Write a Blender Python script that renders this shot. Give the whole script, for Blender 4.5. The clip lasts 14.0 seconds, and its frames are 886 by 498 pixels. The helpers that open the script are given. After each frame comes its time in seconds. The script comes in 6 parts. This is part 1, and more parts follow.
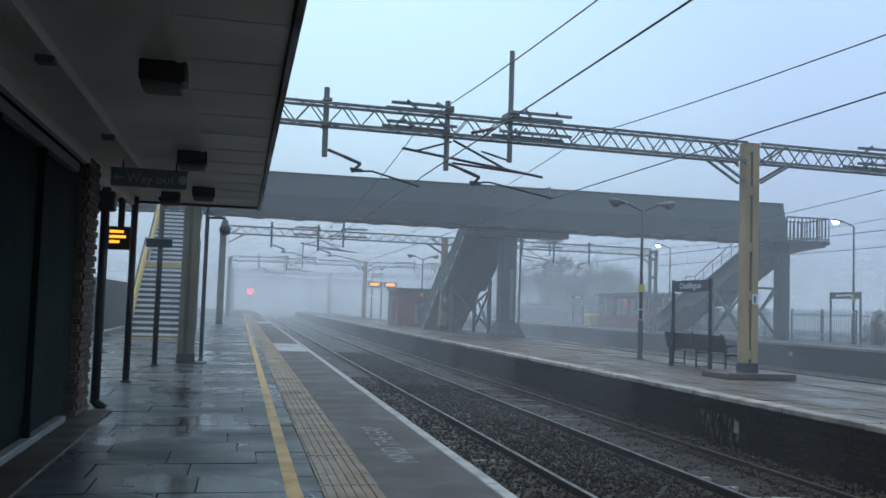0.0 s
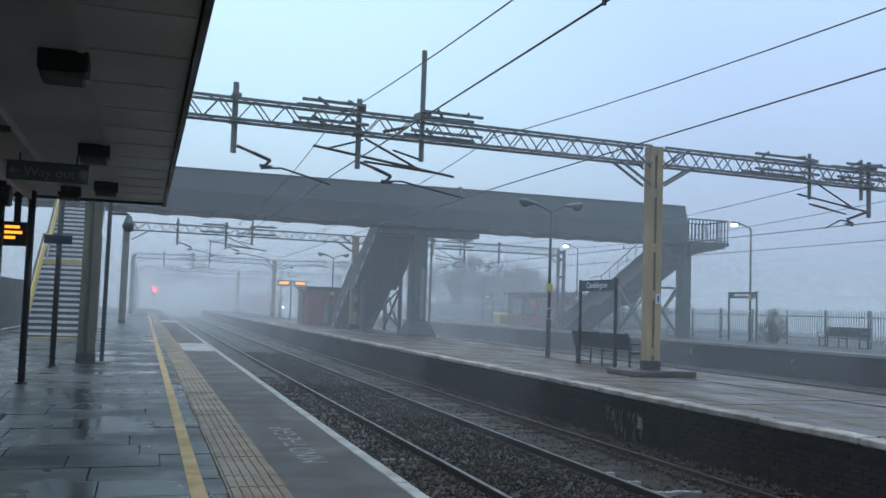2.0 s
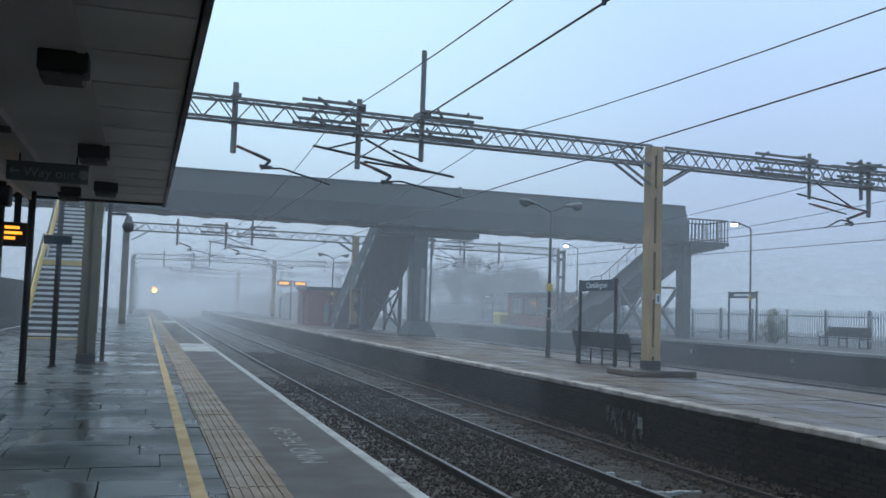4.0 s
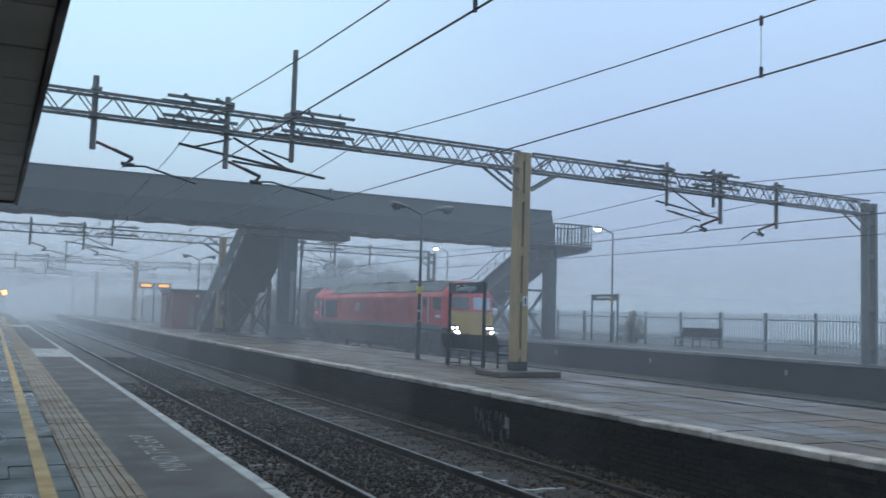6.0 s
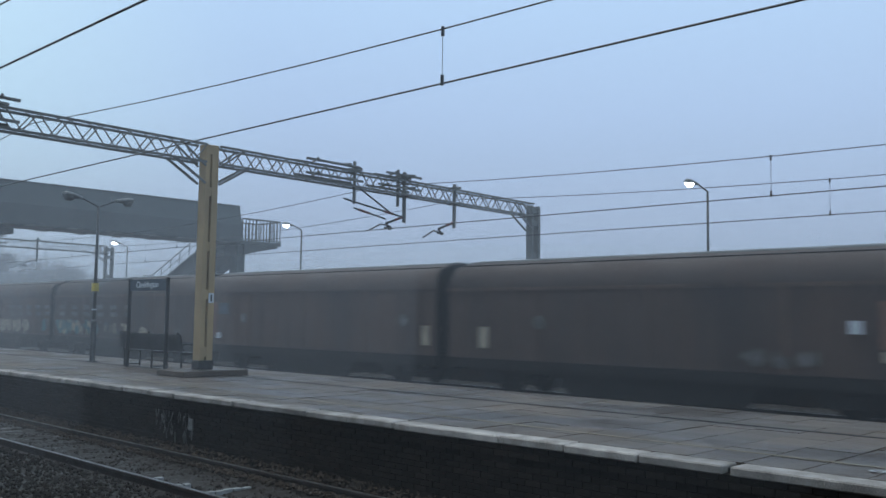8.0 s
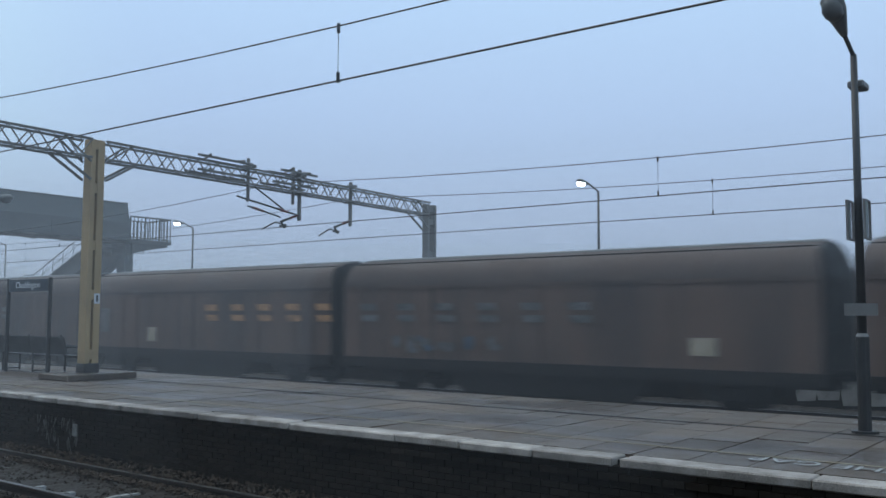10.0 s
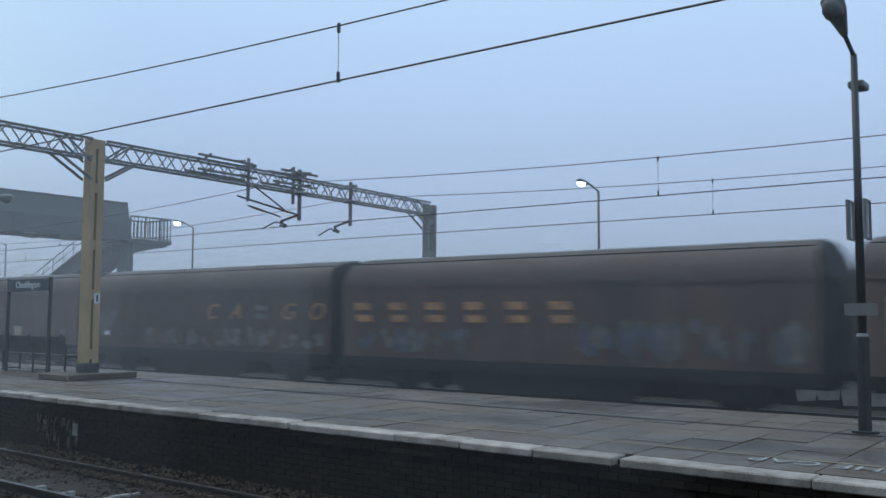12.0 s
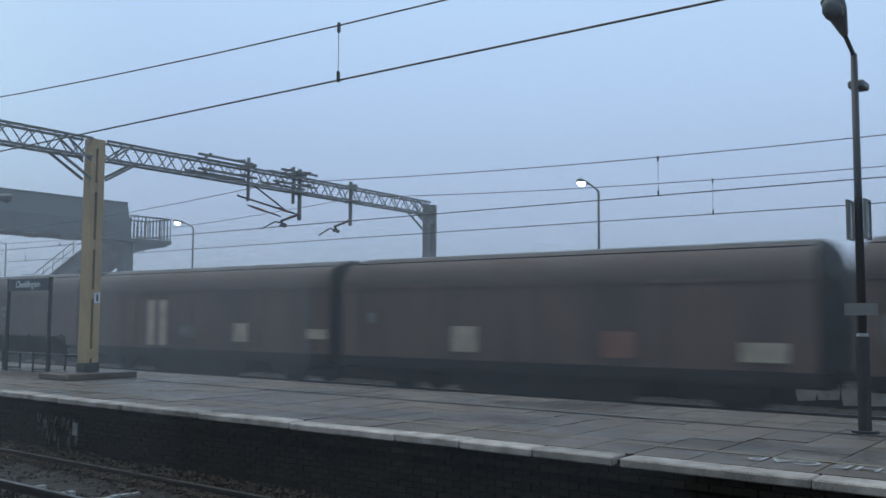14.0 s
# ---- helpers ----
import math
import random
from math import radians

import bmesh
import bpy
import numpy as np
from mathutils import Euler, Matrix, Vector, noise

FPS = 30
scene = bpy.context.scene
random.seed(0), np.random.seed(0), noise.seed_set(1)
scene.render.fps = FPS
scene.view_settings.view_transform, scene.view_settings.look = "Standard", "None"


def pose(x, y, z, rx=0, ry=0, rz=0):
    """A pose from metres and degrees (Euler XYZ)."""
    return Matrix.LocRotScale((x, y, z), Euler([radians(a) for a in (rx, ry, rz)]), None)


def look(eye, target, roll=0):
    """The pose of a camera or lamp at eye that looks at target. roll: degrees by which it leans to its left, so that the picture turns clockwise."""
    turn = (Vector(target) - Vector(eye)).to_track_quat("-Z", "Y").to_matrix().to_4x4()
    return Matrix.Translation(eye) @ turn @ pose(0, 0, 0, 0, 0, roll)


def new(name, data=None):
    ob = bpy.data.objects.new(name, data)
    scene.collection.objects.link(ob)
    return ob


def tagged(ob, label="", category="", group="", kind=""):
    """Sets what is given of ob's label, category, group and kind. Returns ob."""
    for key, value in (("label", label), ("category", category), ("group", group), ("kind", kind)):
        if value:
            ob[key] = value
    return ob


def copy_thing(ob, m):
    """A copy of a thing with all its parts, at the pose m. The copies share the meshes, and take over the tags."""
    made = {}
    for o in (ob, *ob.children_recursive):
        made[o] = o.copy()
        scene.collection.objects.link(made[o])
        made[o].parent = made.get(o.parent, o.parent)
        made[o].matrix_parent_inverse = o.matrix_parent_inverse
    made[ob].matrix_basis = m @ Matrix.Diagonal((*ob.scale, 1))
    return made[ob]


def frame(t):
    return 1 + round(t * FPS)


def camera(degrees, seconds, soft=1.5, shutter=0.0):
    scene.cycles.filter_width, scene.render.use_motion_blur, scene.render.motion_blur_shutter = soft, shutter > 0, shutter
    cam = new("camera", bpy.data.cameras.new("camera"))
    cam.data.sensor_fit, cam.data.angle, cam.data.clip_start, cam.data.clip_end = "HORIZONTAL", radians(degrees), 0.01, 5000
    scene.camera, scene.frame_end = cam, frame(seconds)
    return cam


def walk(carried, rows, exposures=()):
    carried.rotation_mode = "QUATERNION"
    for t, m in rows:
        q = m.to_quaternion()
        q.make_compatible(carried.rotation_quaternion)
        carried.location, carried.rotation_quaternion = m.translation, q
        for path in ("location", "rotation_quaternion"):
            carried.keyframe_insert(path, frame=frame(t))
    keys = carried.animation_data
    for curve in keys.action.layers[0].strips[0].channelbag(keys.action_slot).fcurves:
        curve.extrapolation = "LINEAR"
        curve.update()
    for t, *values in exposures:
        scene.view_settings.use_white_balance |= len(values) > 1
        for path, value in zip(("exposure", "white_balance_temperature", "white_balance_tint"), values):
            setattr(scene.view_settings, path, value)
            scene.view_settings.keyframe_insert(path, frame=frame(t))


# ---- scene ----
# ---------------------------------------------------------------- camera
EYE = (0.0, 0.0, 1.39)
cam = camera(52.2, 14.0, soft=1.5, shutter=0.35)
PAN = [(0.0, -12.63, 3.67, -1.89), (0.1, -13.26, 3.69, -1.90), (0.2, -16.54, 3.76, -1.92), (0.3, -17.8, 3.78, -1.94), (0.4, -18.3, 3.80, -1.94), (0.5, -18.33, 3.80, -1.94), (1.5, -18.28, 3.79, -1.93), (2.5, -18.28, 3.79, -1.93),
       (4.6, -18.28, 3.82, -1.86), (5.0, -18.55, 3.91, -1.80), (5.5, -22.57, 4.06, -1.84), (6.0, -26.46, 4.21, -1.72),
       (6.5, -31.89, 4.38, -1.27), (7.0, -41.18, 4.44, -0.94), (7.5, -46.04, 4.44, -0.78), (8.0, -45.99, 4.40, -0.78),
       (8.5, -47.55, 4.50, -0.62), (9.0, -52.85, 4.40, -0.15), (9.3, -52.55, 4.37, -0.20), (11.5, -52.52, 4.35, -0.24), (14.0, -52.52, 4.33, -0.26)]
walk(cam, [(t, pose(*EYE, 90 + pitch, roll, yaw)) for t, yaw, pitch, roll in PAN],
     exposures=[(0.0, 0.22), (5.0, 0.22), (6.0, 0.12), (7.5, 0.0), (9.2, 0.01), (11.3, 0.05), (12.5, 0.05), (14.0, 0.01)])

# ---------------------------------------------------------------- light: thick overcast at dawn
scene.cycles.transparent_max_bounces = 40
world = bpy.data.worlds.new("overcast")
scene.world = world
world.use_nodes = True
wn, wl = world.node_tree.nodes, world.node_tree.links
bg = wn["Background"]
tc = wn.new("ShaderNodeTexCoord")
sep = wn.new("ShaderNodeSeparateXYZ")
wl.new(tc.outputs["Generated"], sep.inputs[0])
# two colours by height: the brighter, paler half lies ahead along the line, the bluer half to its right
SKY_AHEAD = [(0.0, (0.385, 0.475, 0.595)), (0.10, (0.465, 0.60, 0.75)), (0.22, (0.56, 0.80, 0.97)), (0.40, (0.665, 0.96, 1.10)), (1.0, (0.67, 0.96, 1.12))]
SKY_ASIDE = [(0.0, (0.32, 0.39, 0.51)), (0.10, (0.38, 0.49, 0.68)), (0.22, (0.44, 0.60, 0.86)), (0.40, (0.50, 0.72, 1.00)), (1.0, (0.66, 0.92, 1.12))]
ramps = []
for stops in (SKY_AHEAD, SKY_ASIDE):
    rp = wn.new("ShaderNodeValToRGB")
    for i, (at, col) in enumerate(stops):
        e = rp.color_ramp.elements[i] if i < 2 else rp.color_ramp.elements.new(at)
        e.position, e.color = at, (*col, 1)
    wl.new(sep.outputs["Z"], rp.inputs[0])
    ramps.append(rp)
side = wn.new("ShaderNodeMapRange")
side.interpolation_type = "SMOOTHSTEP"
side.inputs["From Min"].default_value, side.inputs["From Max"].default_value = 0.78, 1.0
wl.new(sep.outputs["Y"], side.inputs["Value"])
skymix = wn.new("ShaderNodeMix")
skymix.data_type = "RGBA"
wl.new(side.outputs[0], skymix.inputs["Factor"])
wl.new(ramps[1].outputs[0], skymix.inputs["A"])
wl.new(ramps[0].outputs[0], skymix.inputs["B"])
wl.new(skymix.outputs["Result"], bg.inputs[0])
bg.inputs[1].default_value = 1.0
sun = new("sun", bpy.data.lights.new("sun", "SUN"))
sun.data.energy, sun.data.angle, sun.data.color = 0.85, radians(50), (1.0, 0.86, 0.72)
sun.matrix_world = look((0, 0, 30), (4, -14, 0))


# ---------------------------------------------------------------- materials
def mat(name, c1, c2=None, scale=4.0, rough=(0.6, 0.8), bump=0.15, metal=0.0, vary=0.0, detail=6.0, fine=60.0, stretch=(1, 1, 1), spec=0.5, still=False):
    """Two-scale noise between two colours, broken roughness and a fine relief."""
    m = bpy.data.materials.new(name)
    m.use_nodes = True
    n, l = m.node_tree.nodes, m.node_tree.links
    b = n["Principled BSDF"]
    c2 = c2 or tuple(v * 0.7 for v in c1)
    co = n.new("ShaderNodeTexCoord")
    mp = n.new("ShaderNodeMapping")
    mp.inputs["Scale"].default_value = stretch
    if still:  # fixed things take the pattern from the place itself, so that alike pieces differ
        l.new(n.new("ShaderNodeNewGeometry").outputs["Position"], mp.inputs[0])
    else:
        l.new(co.outputs["Object"], mp.inputs[0])
    big, small = n.new("ShaderNodeTexNoise"), n.new("ShaderNodeTexNoise")
    for t, s, d in ((big, scale, detail), (small, fine, 3.0)):
        t.inputs["Scale"].default_value, t.inputs["Detail"].default_value = s, d
        l.new(mp.outputs[0], t.inputs["Vector"])
    mixf = n.new("ShaderNodeMath")
    mixf.operation = "MULTIPLY_ADD"
    l.new(small.outputs["Fac"], mixf.inputs[0])
    mixf.inputs[1].default_value = 0.5
    l.new(big.outputs["Fac"], mixf.inputs[2])
    rg = n.new("ShaderNodeMapRange")
    rg.inputs["From Min"].default_value, rg.inputs["From Max"].default_value = 0.5, 1.0
    l.new(mixf.outputs[0], rg.inputs["Value"])
    cm = n.new("ShaderNodeMix")
    cm.data_type = "RGBA"
    cm.inputs["A"].default_value, cm.inputs["B"].default_value = (*c1, 1), (*c2, 1)
    l.new(rg.outputs[0], cm.inputs["Factor"])
    colour = cm.outputs["Result"]
    if vary:
        info, hsv, vr = n.new("ShaderNodeObjectInfo"), n.new("ShaderNodeHueSaturation"), n.new("ShaderNodeMapRange")
        vr.inputs["To Min"].default_value, vr.inputs["To Max"].default_value = 1 - vary, 1 + vary
        isl, add, fr = n.new("ShaderNodeNewGeometry"), n.new("ShaderNodeMath"), n.new("ShaderNodeMath")
        add.operation, fr.operation = "ADD", "FRACT"
        l.new(info.outputs["Random"], add.inputs[0])
        l.new(isl.outputs["Random Per Island"], add.inputs[1])
        l.new(add.outputs[0], fr.inputs[0])
        l.new(fr.outputs[0], vr.inputs["Value"])
        l.new(vr.outputs[0], hsv.inputs["Value"])
        l.new(colour, hsv.inputs["Color"])
        colour = hsv.outputs[0]
    l.new(colour, b.inputs["Base Color"])
    rr = n.new("ShaderNodeMapRange")
    rr.inputs["From Min"].default_value, rr.inputs["From Max"].default_value = 0.35, 0.65
    rr.inputs["To Min"].default_value, rr.inputs["To Max"].default_value = rough
    l.new(big.outputs["Fac"], rr.inputs["Value"])
    l.new(rr.outputs[0], b.inputs["Roughness"])
    b.inputs["Metallic"].default_value = metal
    b.inputs["Specular IOR Level"].default_value = spec
    if bump:
        bp = n.new("ShaderNodeBump")
        bp.inputs["Strength"].default_value, bp.inputs["Distance"].default_value = bump, 0.02
        l.new(mixf.outputs[0], bp.inputs["Height"])
        l.new(bp.outputs[0], b.inputs["Normal"])
    return m


def glow(name, colour, strength):
    m = bpy.data.materials.new(name)
    m.use_nodes = True
    b = m.node_tree.nodes["Principled BSDF"]
    b.inputs["Base Color"].default_value = (*colour, 1)
    b.inputs["Emission Color"].default_value = (*colour, 1)
    b.inputs["Emission Strength"].default_value = strength
    return m


def glass(name, colour, rough=0.05):
    m = bpy.data.materials.new(name)
    m.use_nodes = True
    b = m.node_tree.nodes["Principled BSDF"]
    b.inputs["Base Color"].default_value = (*colour, 1)
    b.inputs["Roughness"].default_value = rough
    b.inputs["Specular IOR Level"].default_value = 0.8
    return m


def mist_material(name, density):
    """A translucent sheet standing in for haze: mostly clear, the rest scatters daylight both ways; thins out with
    height.
    """
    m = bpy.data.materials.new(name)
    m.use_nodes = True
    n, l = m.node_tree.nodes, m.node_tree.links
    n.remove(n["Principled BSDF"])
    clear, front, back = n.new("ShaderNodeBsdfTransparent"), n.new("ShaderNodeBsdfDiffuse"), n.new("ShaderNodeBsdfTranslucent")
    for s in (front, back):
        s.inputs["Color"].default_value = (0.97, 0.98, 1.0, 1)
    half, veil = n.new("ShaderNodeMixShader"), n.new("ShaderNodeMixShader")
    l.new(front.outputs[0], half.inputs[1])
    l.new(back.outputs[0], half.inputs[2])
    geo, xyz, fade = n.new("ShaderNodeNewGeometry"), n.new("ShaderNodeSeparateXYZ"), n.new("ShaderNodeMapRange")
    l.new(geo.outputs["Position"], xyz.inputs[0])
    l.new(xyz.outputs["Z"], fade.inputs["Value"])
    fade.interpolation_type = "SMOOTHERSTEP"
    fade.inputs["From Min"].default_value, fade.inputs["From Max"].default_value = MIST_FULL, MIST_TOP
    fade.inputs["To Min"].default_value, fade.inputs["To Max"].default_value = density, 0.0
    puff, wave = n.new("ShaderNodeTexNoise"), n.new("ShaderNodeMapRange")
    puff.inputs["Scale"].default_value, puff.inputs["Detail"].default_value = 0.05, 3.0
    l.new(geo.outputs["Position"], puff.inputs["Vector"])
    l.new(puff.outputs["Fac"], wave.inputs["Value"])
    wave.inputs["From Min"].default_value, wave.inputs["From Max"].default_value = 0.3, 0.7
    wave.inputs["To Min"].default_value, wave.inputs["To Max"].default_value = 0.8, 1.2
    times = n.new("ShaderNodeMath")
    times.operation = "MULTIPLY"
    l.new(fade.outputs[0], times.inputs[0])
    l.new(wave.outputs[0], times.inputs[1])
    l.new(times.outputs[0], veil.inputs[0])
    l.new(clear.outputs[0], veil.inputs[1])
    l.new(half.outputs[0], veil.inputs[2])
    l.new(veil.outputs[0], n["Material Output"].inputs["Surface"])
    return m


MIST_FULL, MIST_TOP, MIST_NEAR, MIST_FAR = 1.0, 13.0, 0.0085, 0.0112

SLAB = mat("wet paving", (0.026, 0.030, 0.033), (0.064, 0.069, 0.072), 0.8, (0.14, 0.52), 0.06, vary=0.22, fine=30, still=True, spec=0.26)
SLAB_ISLAND = mat("wet island paving", (0.048, 0.033, 0.023), (0.118, 0.086, 0.063), 0.75, (0.28, 0.68), 0.06, spec=0.42, vary=0.2, fine=25, stretch=(1, 0.5, 1), still=True)
JOINT = mat("joint bed", (0.014, 0.014, 0.014), None, 8, (0.7, 0.9), 0.2)
ASPHALT = mat("wet asphalt", (0.040, 0.035, 0.034), (0.066, 0.059, 0.058), 1.5, (0.5, 0.75), 0.25, fine=120, spec=0.35)
TACTILE = mat("buff tactile", (0.22, 0.155, 0.095), (0.15, 0.11, 0.075), 2.0, (0.4, 0.65), 0.15, vary=0.12, still=True)
YELLOW_LINE = mat("yellow paint", (0.50, 0.30, 0.065), (0.32, 0.20, 0.065), 3.0, (0.4, 0.6), 0.1)
WHITE_LINE = mat("worn white paint", (0.40, 0.40, 0.39), (0.19, 0.19, 0.185), 2.5, (0.45, 0.65), 0.15, still=True)
COPING = mat("white painted coping", (0.44, 0.385, 0.34), (0.13, 0.112, 0.095), 2.6, (0.55, 0.8), 0.25, vary=0.3, still=True)
BRICK_DARK = mat("sooty brick", (0.012, 0.010, 0.008), (0.026, 0.020, 0.0155), 0.9, (0.7, 0.92), 0.4, vary=0.25, spec=0.12, still=True)
BRICK_WARM = mat("buff brick", (0.100, 0.056, 0.035), (0.068, 0.041, 0.028), 3.0, (0.65, 0.85), 0.3, vary=0.3, still=True)
BALLAST = mat("wet ballast", (0.018, 0.0155, 0.0135), (0.038, 0.031, 0.026), 6.0, (0.55, 0.85), 0.9, fine=25, spec=0.25)
STONE = mat("ballast stone", (0.016, 0.0135, 0.0115), (0.036, 0.029, 0.024), 9.0, (0.6, 0.9), 0.3, fine=40, spec=0.2)
STONE_LEAFY = mat("leaf-littered stone", (0.028, 0.022, 0.017), (0.088, 0.062, 0.045), 7.0, (0.6, 0.9), 0.3, fine=40, spec=0.2)
SLEEPER = mat("concrete sleeper", (0.055, 0.05, 0.046), (0.020, 0.018, 0.016), 3.0, (0.5, 0.75), 0.3, vary=0.6, still=True)
RAIL_SIDE = mat("rusty rail", (0.025, 0.019, 0.016), (0.045, 0.03, 0.024), 4.0, (0.6, 0.8), 0.15)
RAIL_TOP = mat("polished railhead", (0.20, 0.195, 0.19), (0.12, 0.115, 0.11), 3.0, (0.32, 0.5), 0.03, metal=0.8)
GRASS = mat("winter grass", (0.05, 0.06, 0.035), (0.09, 0.085, 0.05), 0.3, (0.8, 0.95), 0.5)
STEEL_YELLOW = mat("faded cream steel", (0.40, 0.275, 0.135), (0.27, 0.19, 0.105), 1.2, (0.5, 0.7), 0.1)
GALV = mat("galvanised steel", (0.115, 0.114, 0.110), (0.175, 0.170, 0.160), 2.0, (0.5, 0.7), 0.05, metal=0.1)
BLACK_STEEL = mat("black painted steel", (0.018, 0.019, 0.021), (0.035, 0.035, 0.036), 3.0, (0.35, 0.55), 0.05)
INSULATOR = mat("brown insulator", (0.16, 0.035, 0.03), (0.10, 0.03, 0.03), 4, (0.25, 0.4), 0.02)
BRIDGE = mat("dark green bridge steel", (0.026, 0.034, 0.034), (0.048, 0.056, 0.056), 0.6, (0.5, 0.7), 0.08, stretch=(1, 1, 0.3))
CONCRETE = mat("grey concrete", (0.20, 0.20, 0.19), (0.13, 0.13, 0.125), 1.5, (0.6, 0.85), 0.2)
SOFFIT = mat("cream soffit boards", (0.66, 0.64, 0.60), (0.56, 0.54, 0.51), 1.0, (0.4, 0.6), 0.05)
FASCIA = mat("dark fascia", (0.03, 0.025, 0.06), (0.02, 0.02, 0.03), 2.0, (0.4, 0.6), 0.05)
GREEN_PANEL = mat("dark green cladding", (0.008, 0.014, 0.013), (0.012, 0.02, 0.018), 1.0, (0.7, 0.9), 0.05, spec=0.05)
LOCO_RED = mat("red loco paint", (0.62, 0.046, 0.036), (0.40, 0.042, 0.036), 1.3, (0.38, 0.65), 0.02, stretch=(1, 0.7, 1.6))
LOCO_GREY = mat("grey roof paint", (0.12, 0.125, 0.125), (0.075, 0.08, 0.08), 0.7, (0.5, 0.7), 0.04)
LOCO_YELLOW = mat("warning yellow paint", (0.46, 0.26, 0.03), (0.32, 0.185, 0.04), 1.2, (0.45, 0.65), 0.03)
UNDERFRAME = mat("grimy underframe", (0.009, 0.0088, 0.0085), (0.022, 0.019, 0.017), 2.0, (0.65, 0.9), 0.3, spec=0.2)
WAGON = mat("brown weathered wagon steel", (0.034, 0.021, 0.016), (0.105, 0.062, 0.044), 0.9, (0.55, 0.8), 0.08, stretch=(1, 1, 0.12), vary=0.35)
WAGON_ROOF = mat("brown wagon roof", (0.046, 0.030, 0.024), (0.078, 0.053, 0.042), 0.7, (0.6, 0.8), 0.06, vary=0.2)
WHITE_FADED = mat("faded white paint", (0.22, 0.215, 0.205), (0.12, 0.115, 0.11), 8, (0.6, 0.8), 0.1)
SCREEN_DARK = glass("dark window glass", (0.03, 0.035, 0.04))
BRICK_WET = mat("dark wet brick margin", (0.030, 0.021, 0.016), (0.05, 0.035, 0.027), 2.0, (0.4, 0.7), 0.3)
# darker copy of the cream steel, with the near post's shade in its colour
POST_SHADE = mat("cream post paint with shade in it", (0.15, 0.125, 0.075), (0.10, 0.088, 0.06), 1.2, (0.55, 0.75), 0.1)
LINE_FAINT = mat("rubbed yellow line", (0.22, 0.17, 0.09), (0.16, 0.135, 0.10), 1.5, (0.4, 0.65), 0.06)
LETTER_WORN = mat("rubbed white lettering", (0.30, 0.295, 0.29), (0.11, 0.108, 0.105), 9.0, (0.5, 0.7), 0.1, detail=8)
SCREEN_LIT = glass("cab glass with light in its colour", (0.35, 0.42, 0.5))


# ---------------------------------------------------------------- builders
def box(bm, x0, x1, y0, y1, z0, z1):
    v = [bm.verts.new(p) for p in ((x0, y0, z0), (x1, y0, z0), (x1, y1, z0), (x0, y1, z0), (x0, y0, z1), (x1, y0, z1), (x1, y1, z1), (x0, y1, z1))]
    for f in ((3, 2, 1, 0), (4, 5, 6, 7), (0, 1, 5, 4), (1, 2, 6, 5), (2, 3, 7, 6), (3, 0, 4, 7)):
        bm.faces.new([v[i] for i in f])
    return bm


def rod(bm, a, b, r, r2=None, n=6):
    """A round bar from a to b, closed at both ends."""
    a, b = Vector(a), Vector(b)
    q = (b - a).to_track_quat("Z", "Y")
    r2 = r if r2 is None else r2
    rings = [[bm.verts.new(p + q @ Vector((s * math.cos(2 * math.pi * i / n), s * math.sin(2 * math.pi * i / n), 0))) for i in range(n)] for p, s in ((a, r), (b, r2))]
    for i in range(n):
        bm.faces.new((rings[0][i], rings[0][(i + 1) % n], rings[1][(i + 1) % n], rings[1][i]))
    bm.faces.new(rings[0][::-1])
    bm.faces.new(rings[1])
    return bm


def bar(bm, a, b, w, h):
    """A flat bar from a to b, w wide across and h deep."""
    a, b = Vector(a), Vector(b)
    q = (b - a).to_track_quat("Z", "Y")
    rings = [[bm.verts.new(p + q @ Vector((x * w / 2, y * h / 2, 0))) for x, y in ((-1, -1), (1, -1), (1, 1), (-1, 1))] for p in (a, b)]
    for i in range(4):
        bm.faces.new((rings[0][i], rings[0][(i + 1) % 4], rings[1][(i + 1) % 4], rings[1][i]))
    bm.faces.new(rings[0][::-1])
    bm.faces.new(rings[1])
    return bm


def tube(bm, pts, r, n=5):
    """A wire through the points, one skin."""
    rings = []
    for i, p in enumerate(pts):
        d = (Vector(pts[min(i + 1, len(pts) - 1)]) - Vector(pts[max(i - 1, 0)])).normalized()
        q = d.to_track_quat("Z", "Y")
        rings.append([bm.verts.new(Vector(p) + q @ Vector((r * math.cos(2 * math.pi * k / n), r * math.sin(2 * math.pi * k / n), 0))) for k in range(n)])
    for a, b in zip(rings, rings[1:]):
        for k in range(n):
            bm.faces.new((a[k], a[(k + 1) % n], b[(k + 1) % n], b[k]))
    return bm


def loft(bm, sections, close=True):
    """Skins a run of closed outlines that have the same number of points."""
    rings = [[bm.verts.new(p) for p in s] for s in sections]
    n = len(rings[0])
    for a, b in zip(rings, rings[1:]):
        for i in range(n):
            bm.faces.new((a[i], a[(i + 1) % n], b[(i + 1) % n], b[i]))
    if close:
        bm.faces.new(rings[0][::-1])
        bm.faces.new(rings[-1])
    return bm


def B():
    return bmesh.new()


def mesh_of(name, bm, material, bevel=0.0, smooth=False):
    if bevel:
        bmesh.ops.bevel(bm, geom=bm.edges[:], offset=bevel, segments=1, affect="EDGES")
    bmesh.ops.recalc_face_normals(bm, faces=bm.faces[:])
    me = bpy.data.meshes.new(name)
    bm.to_mesh(me)
    bm.free()
    me.materials.append(material)
    if smooth:
        me.polygons.foreach_set("use_smooth", [True] * len(me.polygons))
    return me


def part(name, bm, material, parent, label="", bevel=0.0, smooth=False):
    ob = new(name, mesh_of(name, bm, material, bevel, smooth))
    ob.parent = parent
    return tagged(ob, label) if label else ob


def thing(name, m, label, category, group="", kind=""):
    ob = new(name)
    ob.empty_display_size = 0.3
    ob.matrix_basis = m
    return tagged(ob, label, category, group, kind)


